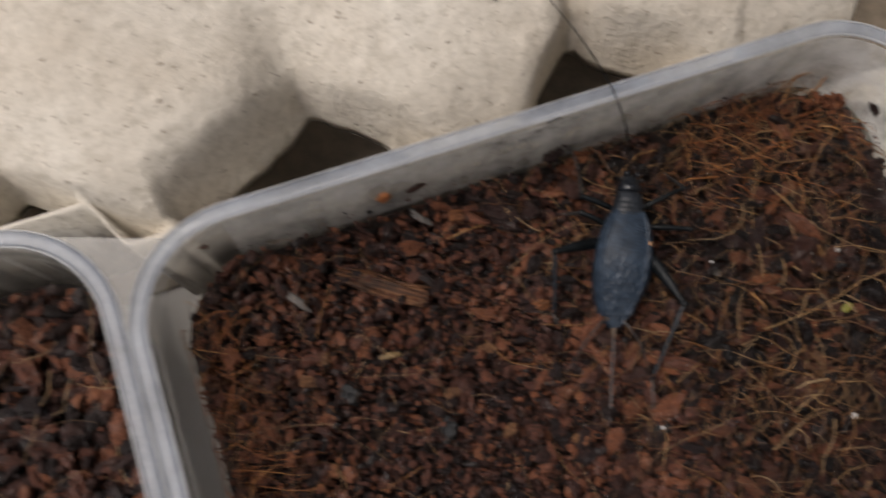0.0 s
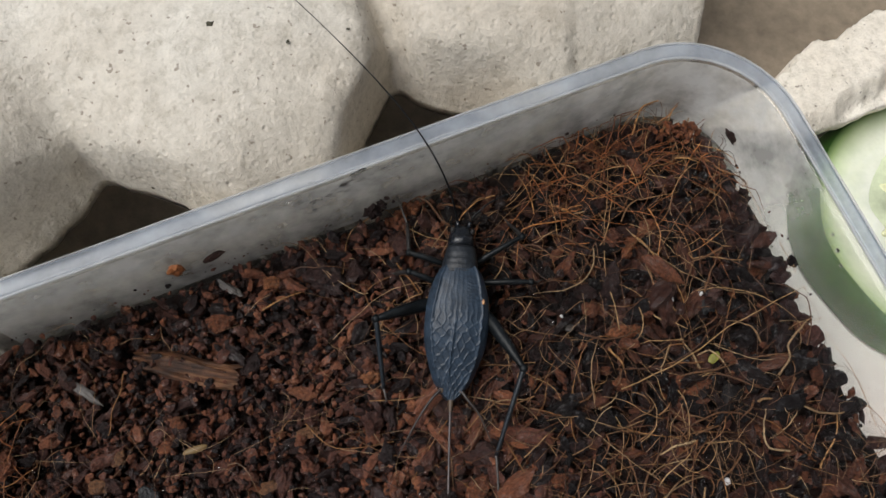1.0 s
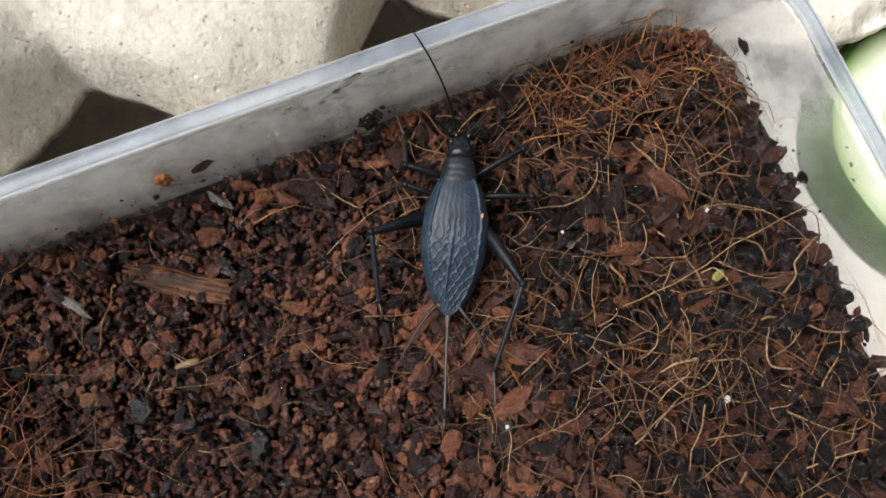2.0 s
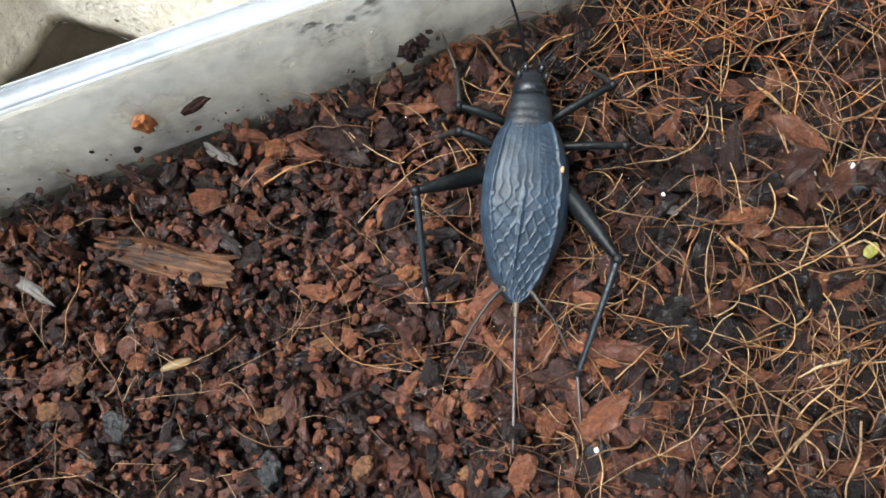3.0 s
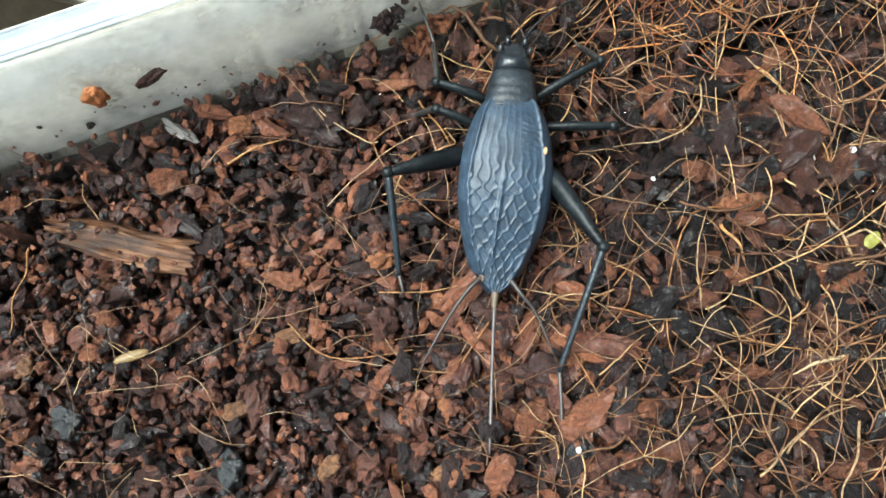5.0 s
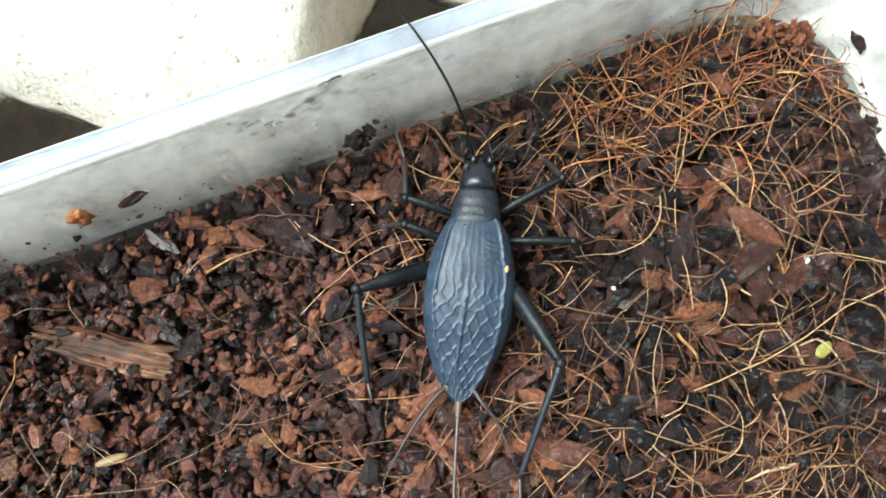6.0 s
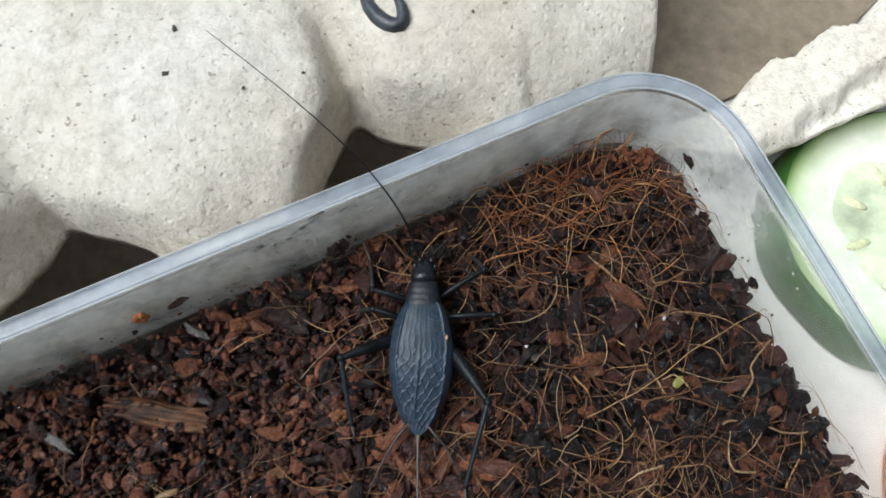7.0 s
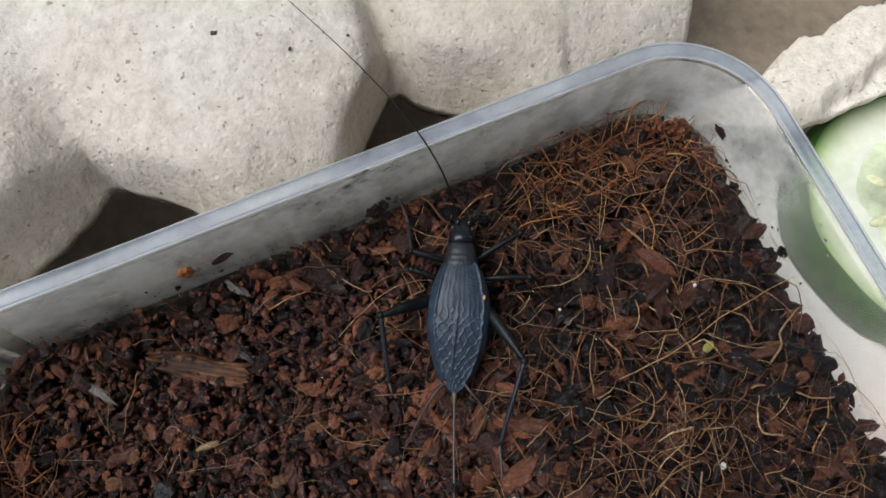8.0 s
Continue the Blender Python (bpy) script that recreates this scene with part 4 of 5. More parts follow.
limb(ovi, "ovipositor_root", [(0, 0.12, 0.16), (0, -0.04, 0.17), (0.0, -0.16, 0.17)], [0.06, 0.045, 0.03], M_JOINT, "tan root of the spike")


def antenna(root, b, c, d, r0):
    """A whip that starts at its root and bends on its way; b, c, d: its cubic's terms."""
    bm = bmesh.new()
    pts = [Vector(b) * s + Vector(c) * s * s + Vector(d) * s ** 3 for s in [k / 48 for k in range(49)]]
    tube(bm, pts, [r0 * (1 - 0.72 * k / 48) for k in range(49)], 6)
    ob = part("antenna", bm, M_LEG, head, "long thin whip-like feeler")
    ob.matrix_basis = at(*root)
    return ob


TURN = Matrix.Rotation(radians(26.5), 3, "Z")
antenna_left = antenna((-0.09, 2.49, 0.64), TURN @ Vector((0.119, 2.014, 3.203)), TURN @ Vector((-1.509, 0.613, -1.757)), TURN @ Vector((-0.057, 0.961, 0.219)), 0.016)
antenna((0.11, 2.53, 0.58), (0.55, 0.75, 0.35), (0.45, 0.1, -0.3), (0.2, -0.3, -0.1), 0.014)


# ---- single pieces on the chips and on the walls ----
def bed_thing(name, x, y, radii, mat, label, category, seed, turn=0, lift=0.0, rough=0.35, group="", tilt=(0, 0), z=None):
    bm = bmesh.new()
    lump(bm, radii, seed, rough, 4 if max(radii) > 0.15 else 3)
    return thing(name, bm, mat, at(x, y, (bed_height(x, y) if z is None else z) + lift, tilt[0], tilt[1], turn), label, category, group)


def bark_strip():
    """A splintered strip of bark with lengthwise ridges and ragged ends."""
    bm = bmesh.new()
    r = random.Random(3)
    nx, ny = 34, 12
    grid = []
    for i in range(nx + 1):
        x = -0.85 + 1.7 * i / nx
        row = []
        for j in range(ny + 1):
            s = j / ny - 0.5
            y = s * (0.44 + 0.08 * noise.noise(Vector((x * 2, 0, 1)))) * (1 - 0.45 * max(0, -x / 0.85) ** 2) + 0.05 * noise.noise(Vector((x * 1.2, 4, 1)))
            ragged = (0.22 * noise.noise(Vector((s * 14, 2, 7 if i else 3))) if i in (0, nx) else 0)
            z = 0.09 - 0.22 * s * s + 0.07 * noise.noise(Vector((x * 0.8, s * 13, 5))) + 0.02 * noise.noise(Vector((x * 5, s * 20, 8)))
            row.append(bm.verts.new((x + ragged, y, z)))
        grid.append(row)
    for a, b in zip(grid, grid[1:]):
        for j in range(ny):
            bm.faces.new((a[j], b[j], b[j + 1], a[j + 1]))
    bmesh.ops.solidify(bm, geom=bm.faces[:], thickness=0.07)
    return bm


def bark_material():
    """Split bark: pale and dark streaks along the grain."""
    m, nt, p, _ = material("splintered_bark")
    tc, mp = nt.nodes.new("ShaderNodeTexCoord"), nt.nodes.new("ShaderNodeMapping")
    mp.inputs["Scale"].default_value = (120, 1300, 1300)
    nt.links.new(tc.outputs["Object"], mp.inputs[0])
    streak, rot = noise_tex(nt, mp.outputs[0], 1.0, 4, 0.6), noise_tex(nt, coords(nt), 260.0, 4)
    col = ramp(nt, streak, [(0.30, (0.035, 0.016, 0.010)), (0.46, (0.13, 0.055, 0.027)), (0.60, (0.24, 0.11, 0.052)), (0.76, (0.36, 0.20, 0.11))])
    nt.links.new(mixed(nt, "MULTIPLY", col, ramp(nt, rot, [(0.38, (0.35, 0.36, 0.38)), (0.6, (1.1, 1.1, 1.1))]), 0.9), p.inputs["Base Color"])
    p.inputs["Roughness"].default_value = 0.55
    bumped(nt, p, streak, 1.0, 0.0006)
    return m


thing("bark_strip", bark_strip(), bark_material(), at(-8.97, -1.27, bed_height(-8.97, -1.27) + 0.03, 2, 0, -33) @ Matrix.Scale(0.86, 4), "brown splintered bark strip lying among the chips", "bark strip", smooth=False)
bm = bmesh.new()
egg(bm, (0, 0, 0), (0.175, 0.05, 0.045), 16, 10)
thing("seed", bm, M_SEED, at(-9.2, -2.38, bed_height(-9.2, -2.38) + 0.10, 0, 0, -3), "pale straw-coloured oval seed on the chips", "seed")
for k, (x, y, r) in enumerate(((-6.013, -2.93, 0.045), (-1.61, -3.103, 0.05), (-2.56, -5.637, 0.062), (-5.549, -4.803, 0.04), (-3.72, -2.62, 0.03))):
    bed_thing("perlite_grain", x, y, (r * 0.8, r * 0.7, r * 0.65), M_WHITE, "tiny white perlite grain on the dark chips", "perlite", k + 1, 30 * k, 0.12, 0.2, "white grains")
bed_thing("mineral_flake", -2.13, -3.0, (0.11, 0.075, 0.05), plain("pale_mineral", (0.5, 0.49, 0.47), 0.45, 900, 0.0004, 0.35), "pale grey crumbly mineral flake on the chips", "mineral", 9, 20, 0.13)
for k, (x, y, r) in enumerate(((-1.61, -3.28, 0.17), (-5.50, -4.82, 0.17), (-8.70, -3.76, 0.19), (-9.97, -2.75, 0.17), (-3.68, -2.79, 0.09))):
    bed_thing("stone", x, y, (r * 1.0, r * 0.7, r * 0.45), M_GREY if k != 4 else M_HUSK, "small dark blue-grey stone half sunk in chips" if k != 4 else "small smooth beige-grey pebble on the chips", "stone", 20 + k, 40 * k, 0.02, 0.4, "small stones")
bed_thing("leaf_scrap", -1.9, -4.04, (0.11, 0.06, 0.02), M_YELLOW, "small yellow-green leaf scrap on the chips", "leaf scrap", 31, 25, 0.15, 0.3)


def crumbly(name, x, y, radii, mat, label, category, seed, turn, lift, rough=0.35):
    """A lump of many torn fibrous crumbs pressed together."""
    r = np.random.default_rng(seed)
    shapes, tri = COARSE
    verts, faces, base = [], [], 0
    for k in range(60):
        p = r.normal(0, 0.42, 3) * radii
        size = 0.34 * min(radii) * r.uniform(0.6, 1.3)
        v = shapes[r.integers(len(shapes))] * (size * r.uniform(1, 2.0), size, size * 0.8) @ turned(r, 0.5).T + p
        verts.append(v)
        faces.append(tri + base)
        base += len(v)
    return tagged(put(new(name, arrays(name, np.concatenate(verts), np.concatenate(faces), mat, True)), at(x, y, bed_height(x, y) + lift, 0, 0, turn)), label, category, kind="stuff")


def put(ob, m):
    ob.matrix_world = m
    return ob


M_RUST = organic("rust_red_coir", [(0.0, (0.10, 0.030, 0.012)), (0.6, (0.18, 0.056, 0.021)), (1.0, (0.28, 0.105, 0.04))], rough=0.6, grain=1500.0, depth=0.0009, coat=0.1)
crumbly("bark_lump", -5.70, -0.22, (0.20, 0.09, 0.20), M_DARK, "dark purple-brown bark lump stuck to the box wall", "bark lump", 41, 10, 0.40)
crumbly("coir_lump", -5.20, -0.28, (0.42, 0.11, 0.12), M_RUST, "rust-red fibrous coconut lump against the box wall", "coconut lump", 42, 5, 0.14)
crumbly("coir_lump", -0.86, -0.68, (0.46, 0.13, 0.15), M_RUST, "rust-red fibrous coconut lump in the box corner", "coconut lump", 43, -26, 0.27)
bed_thing("husk_scrap", -8.05, -0.42, (0.20, 0.05, 0.03), M_HUSK, "pale translucent husk scrap at the wall's foot", "husk", 44, -55, 0.1, 0.5)
bed_thing("husk_scrap", -10.35, -1.05, (0.28, 0.06, 0.04), M_HUSK, "pale translucent husk scrap on the chips", "husk", 45, -55, 0.08, 0.5)

CHIP_RED = [(-8.31, -0.84, 0.20, 0.13, -11), (-7.46, -0.57, 0.13, 0.10, -21), (-6.19, -2.02, 0.12, 0.10, 39), (-9.80, -0.58, 0.10, 0.09, -21), (-9.32, -1.95, 0.10, 0.09, -21), (-9.56, -2.2, 0.10, 0.08, -21), (-6.66, -2.39, 0.17, 0.11, -1), (-7.0, -3.92, 0.07, 0.06, 39),
            (-5.83, -4.38, 0.23, 0.13, 39), (-2.34, -4.26, 0.23, 0.14, -21), (-2.96, -5.03, 0.10, 0.07, -1), (-2.96, -3.19, 0.26, 0.10, -11), (-2.28, -2.04, 0.17, 0.11, 49), (-4.76, -4.70, 0.14, 0.10, -11), (-3.31, -3.86, 0.14, 0.10, -21)]
CHIP_TAN = [(-7.72, -2.76, 0.18, 0.07, -13), (-10.19, -2.10, 0.11, 0.09, 39), (-10.51, -2.35, 0.12, 0.10, -21), (-8.44, -3.24, 0.13, 0.09, -1), (-6.77, -4.54, 0.18, 0.07, -16), (-7.43, -4.23, 0.10, 0.07, 49), (-7.82, -4.07, 0.13, 0.08, 29)]
CHIP_DARK = [(-6.72, -0.75, 0.31, 0.20, -51), (-2.82, -2.45, 0.34, 0.17, 54), (-3.91, -4.22, 0.20, 0.14, -11), (-4.27, -4.41, 0.14, 0.11, -21), (-4.31, -2.94, 0.17, 0.14, -21), (-7.09, -0.35, 0.14, 0.11, -21), (-0.75, -4.2, 0.22, 0.15, 60), (-0.55, -2.7, 0.17, 0.13, 20), (-0.6, -5.3, 0.2, 0.12, -50)]
for rows_, mat, lab in ((CHIP_RED, M_RED, "rust-red crumbly coconut husk chip"), (CHIP_TAN, M_TAN, "light tan coconut husk chip"), (CHIP_DARK, M_DARK, "wet purple-brown bark chip lying flat")):
    for k, (x, y, a, w, turn) in enumerate(rows_):
        bed_thing("husk_chip", x, y, (a, w, min(a, w) * 0.75), mat, lab, "husk chip", 100 + k + len(rows_), turn, 0.06, 0.38, "larger husk chips")

STRANDS = [(0.017, (-2.15, -1.87), (-1.98, -2.35), (-1.92, -2.90), (-1.92, -3.28)), (0.014, (-9.75, -1.05), (-9.89, -1.24), (-10.07, -1.50), (-10.21, -1.75)), (0.009, (-5.72, -0.2), (-6.0, -0.25), (-6.26, -0.45), (-6.46, -0.84)), (0.010, (-3.72, -3.26), (-4.18, -3.85), (-4.30, -4.30), (-4.10, -4.53)),
           (0.009, (-3.02, -0.65), (-3.17, -1.19), (-3.21, -1.68), (-2.59, -2.18)), (0.010, (-7.70, -2.63), (-7.42, -3.11), (-6.66, -3.33)), (0.013, (-5.86, -3.35), (-6.21, -3.58), (-6.62, -3.91)), (0.009, (-5.23, -3.91), (-5.12, -4.62), (-4.97, -5.21)), (0.012, (-3.79, -3.72), (-3.69, -4.30), (-2.97, -4.81), (-2.23, -4.89))]
STRANDS += [(0.016, (-5.67, -0.98), (-5.60, -1.22), (-5.53, -1.52)), (0.024, (-3.27, -3.31), (-3.22, -3.53), (-3.19, -3.74)), (0.017, (-7.72, -0.88), (-7.34, -0.86), (-7.01, -0.84)), (0.011, (-0.82, -2.35), (-1.33, -2.47), (-1.80, -2.42)), (0.009, (-4.73, -2.25), (-4.63, -3.02), (-4.29, -3.55), (-4.33, -4.04)), (0.008, (-6.77, -2.69), (-6.28, -2.86), (-5.99, -2.92)),
            (0.010, (-5.99, -4.21), (-5.82, -4.51), (-5.71, -4.67)), (0.018, (-1.25, -6.0), (-0.9, -5.75), (-0.62, -5.45)), (0.016, (-2.0, -6.9), (-1.3, -6.95), (-0.7, -7.1))]
for k, (r0, *pts) in enumerate(STRANDS):
    bm = bmesh.new()
    path = [Vector((p.x, p.y, bed_height(p.x, p.y) + 0.13 + 0.05 * math.sin(3.1 * i / 5 + k))) for i, p in enumerate(bent([(x, y, 0) for x, y in pts], 6))]
    mid = path[len(path) // 2].copy()
    tube(bm, [p - mid for p in path], [r0 * (1 - 0.5 * i / len(path)) for i in range(len(path))], 6, 0.8)
    thing("coconut_strand", bm, M_STRAND, at(*mid), "long pale golden coconut strand lying on the chips", "coconut strand", "loose strands")

# crumbs stuck to the inside of the walls
for k, (x, y, z, r, mat, lab) in enumerate(((-8.55, -0.13, RIM - 0.79, (0.11, 0.05, 0.16), plain("orange_crumb", (0.42, 0.15, 0.05), 0.6, 1500, 0.0006, 0.3), "orange-brown crumb stuck to the clear wall"), (-8.02, -0.13, RIM - 0.78, (0.16, 0.04, 0.07), M_CHIP_ONE, "dark brown crumb stuck to the clear wall"), (-0.16, -3.21, RIM - 1.33, (0.05, 0.10, 0.09), M_CHIP_ONE, "dark round crumb stuck to the clear wall"), (-0.17, -1.12, RIM - 1.10, (0.05, 0.12, 0.06), M_CHIP_ONE, "dark crumb stuck in the box corner"), (-11.3, -0.11, RIM - 0.55, (0.06, 0.03, 0.07), M_RED, "small brown crumb stuck to the clear wall"))):
    bm = bmesh.new()
    lump(bm, r, 60 + k, 0.3, 4)
    thing("wall_crumb", bm, mat, at(x, y, z, 0, -25 if k == 1 else 0, 0), lab, "crumb", "crumbs on the box walls")


def wall_specks(count, r):
    """Crumbs and fibre dust left on the back and right wall just above the chips."""
    shapes, tri = FINE
    verts, faces, base = [], [], 0
    for k in range(count):
        size = 0.014 * math.exp(r.normal(0, 0.5))
        up = abs(r.normal(0, 0.12))
        x, y = (r.uniform(-11, -1.2), -0.13) if k % 4 else (-0.13, r.uniform(-7, -1.2))
        z = bed_height(x, y) + 0.06 + up
        lean = -0.085 * (RIM - z) - 0.01
        x, y = (x, lean) if k % 4 else (lean, y)
        v = shapes[r.integers(len(shapes))] * (size * r.uniform(1, 2), size, size) @ turned(r, 1.0).T + (x, y, z)
        verts.append(v)
        faces.append(tri + base)
        base += len(v)
    return arrays("wall_specks", np.concatenate(verts), np.concatenate(faces), M_CHIP, True)


tagged(new("wall_specks", wall_specks(55, np.random.default_rng(21))), "dark crumbs sticking to the clear wall above the chips", "specks", kind="stuff")

# water drops on the inside of the back wall
def drops():
    r = random.Random(11)
    spots = [(-6.15 + r.gauss(0, 0.45), RIM - 0.30 + r.gauss(0, 0.13), r.uniform(0.018, 0.05)) for _ in range(40)]
    spots += [(-1.9 + r.gauss(0, 0.5), RIM - 0.35 + r.gauss(0, 0.12), r.uniform(0.015, 0.04)) for _ in range(12)]
    spots += [(r.uniform(-11, -2), RIM - r.uniform(0.2, 0.9), r.uniform(0.01, 0.022)) for _ in range(24)]
    for x, z, s in spots:
        bm = bmesh.new()
        egg(bm, (0, 0, 0), (s * r.uniform(1, 1.9), s * 0.45, s * r.uniform(0.7, 1.1)), 10, 6)
        thing("water_drop", bm, M_DROP, at(x, -0.085 * (RIM - z) - s * 0.2, z, 0, r.uniform(-25, 5), 0), "clear water drop clinging to the box wall", "water drop", "drops on the wall")
    for _ in range(14):
        y, z, s = r.uniform(-3.6, -1.3), RIM - r.uniform(0.2, 1.1), r.uniform(0.014, 0.035)
        bm = bmesh.new()
        egg(bm, (0, 0, 0), (s * 0.45, s * r.uniform(0.8, 1.2), s * r.uniform(1.0, 1.8)), 10, 6)
        thing("water_drop", bm, M_DROP, at(-0.085 * (RIM - z) - s * 0.2, y, z), "clear water drop clinging to the box wall", "water drop", "drops on the wall")


drops()


def mist():
    """A thin misty film on the inside of the back wall, uneven at its edges; it also carries painted sheen."""
    bm = bmesh.new()
    rows = 12
    grid = []
    path = [(-10.9 + 9.5 * i / 60, 0.0, 0.0, 1.0) for i in range(61)]
    path += [(-CORNER + CORNER * math.cos(radians(a)), -CORNER + CORNER * math.sin(radians(a)), math.cos(radians(a)), math.sin(radians(a))) for a in range(80, -1, -10)]
    path += [(0.0, -CORNER - 2.1 * i / 10, 1.0, 0.0) for i in range(1, 11)]
    for x, y, nx, ny in path:
        grid.append([bm.verts.new((x - nx * (0.085 * dz + 0.012), y - ny * (0.085 * dz + 0.012), RIM - dz)) for dz in [0.04 + 1.46 * j / rows for j in range(rows + 1)]])
    for a, b in zip(grid, grid[1:]):
        for j in range(rows):
            bm.faces.new((a[j], a[j + 1], b[j + 1], b[j]))
    return bm


thing("condensation", mist(), M_MIST_SHEEN, Matrix(), "misty film on the clear box wall, whitened for reflected light", "condensation", kind="stuff")


def sparkle(count, rng):
    """Tiny drops of water added on top of the wet chips to stand in for their glints."""
    bm = bmesh.new()
    bmesh.ops.create_icosphere(bm, subdivisions=2, radius=1.0)
    bm.verts.ensure_lookup_table()
    ball, tri = np.array([v.co[:] for v in bm.verts]), np.array([[v.index for v in f.verts] for f in bm.faces])
    bm.free()
    verts, faces = [], []
    while len(verts) < count:
        x, y = rng.uniform(-BOX_W, 0), rng.uniform(-7.8, 0)
        if inside(x, y, 0.1):
            faces.append(tri + len(verts) * len(ball))
            verts.append(ball * rng.uniform(0.007, 0.020) + (x, y, bed_height(x, y) + rng.uniform(0.04, 0.12)))
    return arrays("water_beads", np.concatenate(verts), np.concatenate(faces), M_DROP, True)


tagged(new("water_beads", sparkle(1000, rng)), "tiny water beads added for glints on the damp chips", "water beads", kind="stuff")


# ---- food beside the box ----
def flesh_material():
    """Cucumber flesh: nearly white inside, green in a soft band under the skin."""
    m, nt, b, _ = material("cucumber_flesh")
    co = coords(nt)
    flat, span = node(nt, "ShaderNodeVectorMath"), node(nt, "ShaderNodeVectorMath")
    flat.operation, span.operation = "MULTIPLY", "LENGTH"
    flat.inputs[1].default_value = (40, 40, 0)
    nt.links.new(co, flat.inputs[0])
    nt.links.new(flat.outputs[0], span.inputs[0])
    ring = ramp(nt, span.outputs["Value"], [(0.52, (0.86, 0.88, 0.76)), (0.78, (0.84, 0.88, 0.72)), (0.88, (0.64, 0.74, 0.48)), (0.93, (0.40, 0.53, 0.24)), (0.975, (0.10, 0.20, 0.05))])
    nt.links.new(mixed(nt, "MULTIPLY", ring, ramp(nt, noise_tex(nt, co, 160.0, 4), [(0.35, (0.88, 0.9, 0.86)), (0.65, (1.05, 1.04, 1.05))]), 1.0), b.inputs["Base Color"])
    b.inputs["Roughness"].default_value, b.inputs["Subsurface Weight"].default_value = 0.3, 0.15
    b.inputs["Subsurface Radius"].default_value, b.inputs["Subsurface Scale"].default_value = (1.0, 1.0, 0.6), 0.003
    bumped(nt, b, noise_tex(nt, co, 260.0, 3), 0.4, 0.0004)
    return m


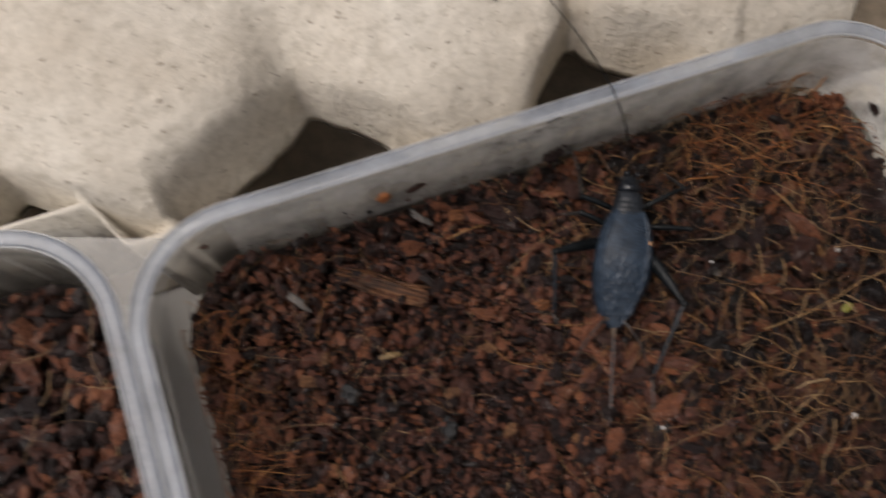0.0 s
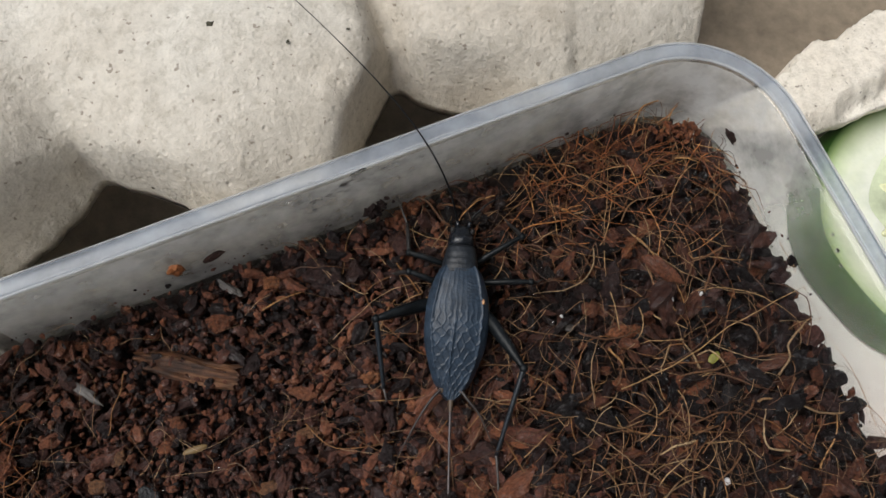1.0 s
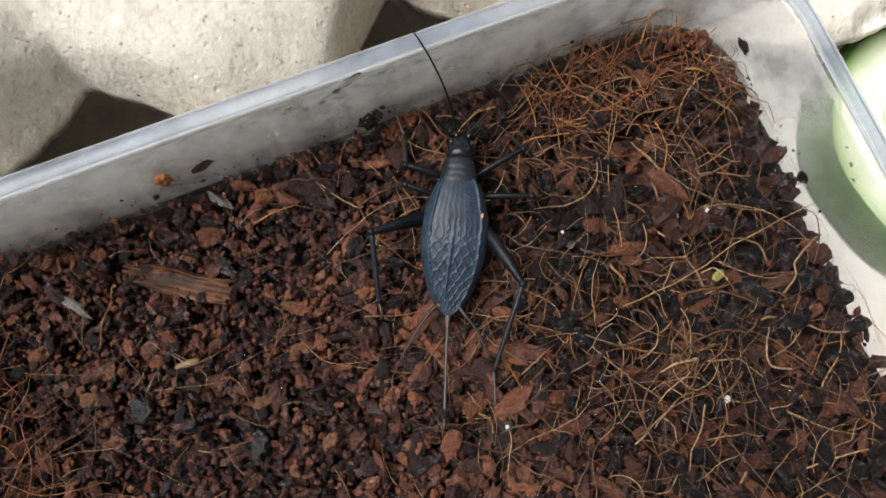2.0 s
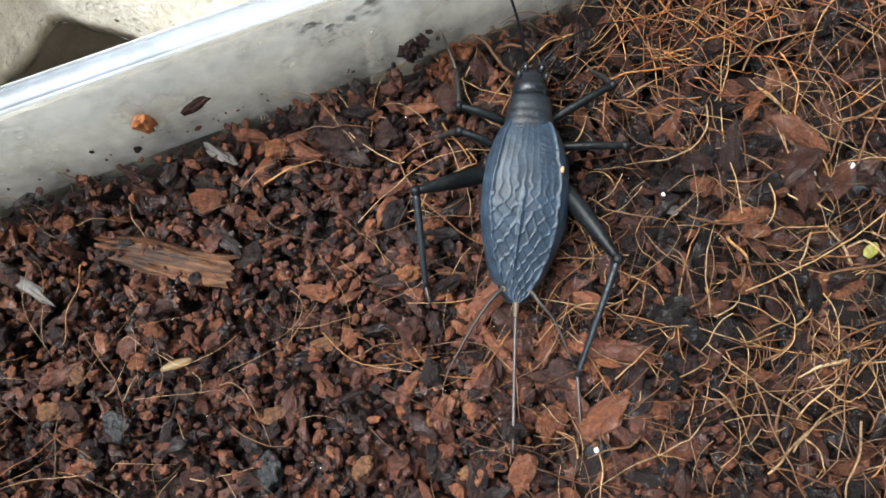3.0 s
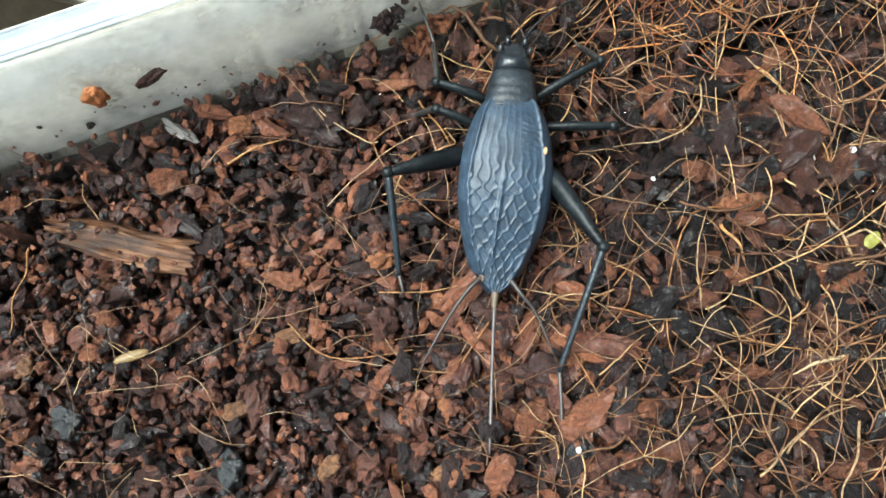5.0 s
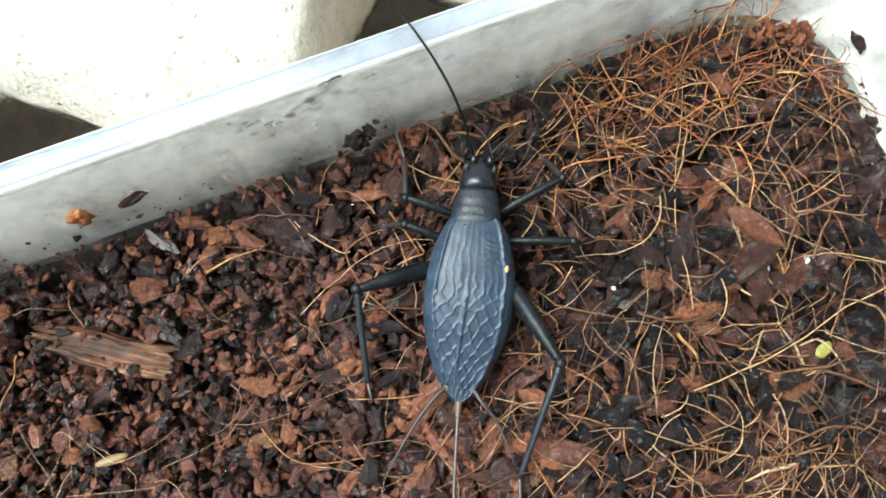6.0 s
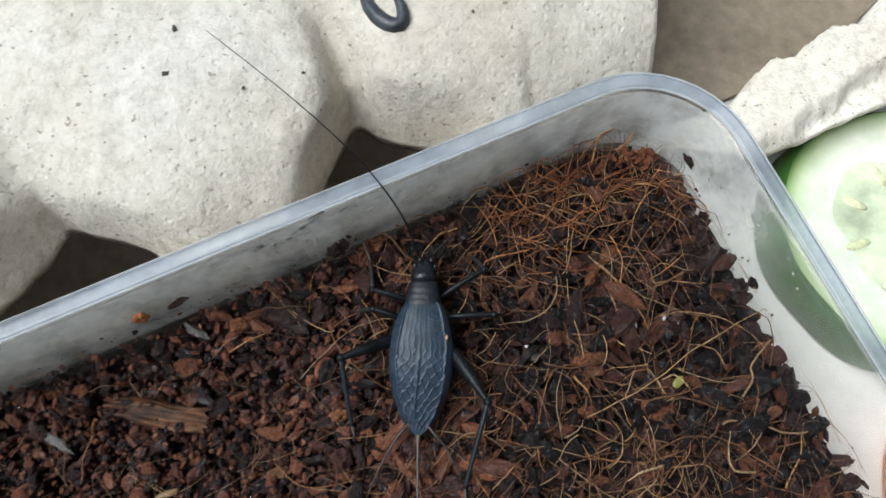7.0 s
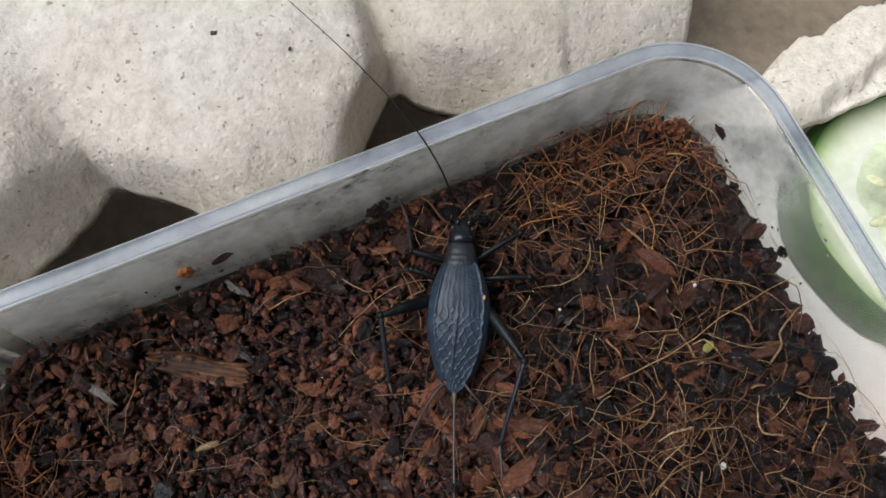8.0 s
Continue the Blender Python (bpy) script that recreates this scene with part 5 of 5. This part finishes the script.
def cucumber():
    """A thick slice: pale watery flesh, paler core with seeds, dark green skin."""
    m = at(4.05, -3.5, 0.0)
    slice_ = thing("cucumber_slice", None, None, m, "thick pale green cucumber slice with dark green skin", "cucumber")
    R, H = 2.52, 1.05
    wob = lambda a: R * (1 + 0.02 * math.sin(3 * a + 1) + 0.012 * math.sin(7 * a))
    bm = bmesh.new()
    n = 64
    prof = [(0.96, 0.0), (1.0, 0.12), (1.0, H - 0.45), (0.99, H - 0.25), (0.97, H - 0.09), (0.945, H)]
    rings = [[bm.verts.new((wob(2 * math.pi * k / n) * f * math.cos(2 * math.pi * k / n), wob(2 * math.pi * k / n) * f * math.sin(2 * math.pi * k / n), z)) for k in range(n)] for f, z in prof]
    for a, b in zip(rings, rings[1:]):
        for k in range(n):
            bm.faces.new((a[k], a[(k + 1) % n], b[(k + 1) % n], b[k]))
    bm.faces.new(rings[0][::-1])
    part("skin", bm, plain("cucumber_skin", (0.065, 0.17, 0.03), 0.45, 60, 0.0006, 0.45), slice_, "dark green skin")
    bm = bmesh.new()
    rings = []
    for f, z in ((0.946, H - 0.005), (0.91, H + 0.02), (0.62, H + 0.035), (0.55, H + 0.015), (0.3, H - 0.01), (0.04, H)):
        rings.append([bm.verts.new((wob(2 * math.pi * k / n) * f * math.cos(2 * math.pi * k / n), wob(2 * math.pi * k / n) * f * math.sin(2 * math.pi * k / n), z + 0.01 * noise.noise(Vector((k * 0.5, f * 9, 2))))) for k in range(n)])
    for a, b in zip(rings, rings[1:]):
        for k in range(n):
            bm.faces.new((a[k], a[(k + 1) % n], b[(k + 1) % n], b[k]))
    bm.faces.new(rings[-1])
    part("flesh", bm, flesh_material(), slice_, "pale watery flesh, greener towards the skin")
    bm = bmesh.new()
    lobe = lambda a: 1.45 * (1 + 0.10 * math.cos(3 * a) + 0.04 * math.sin(8 * a))
    rings = [[bm.verts.new((lobe(2 * math.pi * k / n) * f * math.cos(2 * math.pi * k / n), lobe(2 * math.pi * k / n) * f * math.sin(2 * math.pi * k / n), z)) for k in range(n)] for f, z in ((1.0, H + 0.02), (0.95, H + 0.044), (0.5, H + 0.03), (0.05, H + 0.025))]
    for a, b in zip(rings, rings[1:]):
        for k in range(n):
            bm.faces.new((a[k], a[(k + 1) % n], b[(k + 1) % n], b[k]))
    bm.faces.new(rings[-1])
    part("core", bm, plain("cucumber_core", (0.76, 0.84, 0.58), 0.22, 90, 0.0006, 0.35), slice_, "yellow-green watery core")
    for k in range(9):
        a = 2 * math.pi * k / 9 + 0.2
        bm = bmesh.new()
        egg(bm, (1.15 * math.cos(a), 1.15 * math.sin(a), H + 0.03), (0.26, 0.1, 0.035), 10, 6, Matrix.Rotation(a, 4, "Z"))
        part("seed", bm, plain("cucumber_seed", (0.72, 0.74, 0.46), 0.35) if k == 0 else bpy.data.materials["cucumber_seed"], slice_)
    return slice_


cucumber()


def carrot():
    m = at(2.5, -7.8, 0.0, 0, 0, 20)
    c = thing("carrot_piece", None, None, m, "bright orange carrot chunk with a cut face", "carrot")
    bm = bmesh.new()
    n = 40
    wob = lambda a, s: 1.25 * (1 + 0.03 * math.sin(5 * a) + 0.02 * noise.noise(Vector((math.cos(a) * 2, math.sin(a) * 2, s))))
    prof = [(0.9, 0.0), (1.0, 0.15), (1.03, 0.6), (1.0, 1.1), (0.95, 1.2)]
    rings = [[bm.verts.new((wob(2 * math.pi * k / n, z) * f * math.cos(2 * math.pi * k / n), wob(2 * math.pi * k / n, z) * f * math.sin(2 * math.pi * k / n), z)) for k in range(n)] for f, z in prof]
    for a, b in zip(rings, rings[1:]):
        for k in range(n):
            bm.faces.new((a[k], a[(k + 1) % n], b[(k + 1) % n], b[k]))
    bm.faces.new(rings[0][::-1])
    bm.faces.new(rings[-1])
    part("root", bm, plain("carrot_orange", (0.92, 0.27, 0.015), 0.35, 150, 0.0004, 0.2), c)
    bm = bmesh.new()
    egg(bm, (0, 0, 1.20), (0.55, 0.5, 0.03), 20, 8)
    part("core", bm, plain("carrot_core", (0.78, 0.36, 0.08), 0.35, 150, 0.0004, 0.15), c, "paler orange core")


carrot()


# ---- what moves: the long feeler sways a little ----
def motions():
    sway = [(0.0, -3.0, 2.0), (1.0, -2.0, 2.0), (2.2, -1.0, 1.0), (3.5, 4.0, 0.0), (4.2, 7.0, 0.0), (5.5, 5.0, 0.0), (6.5, 1.0, 0.5), (7.0, 1.0, 0.0), (8.0, -2.0, 1.0)]
    walk(antenna_left, [(t, at(-0.09, 2.49, 0.64, tip, 0, swing)) for t, swing, tip in sway])


motions()
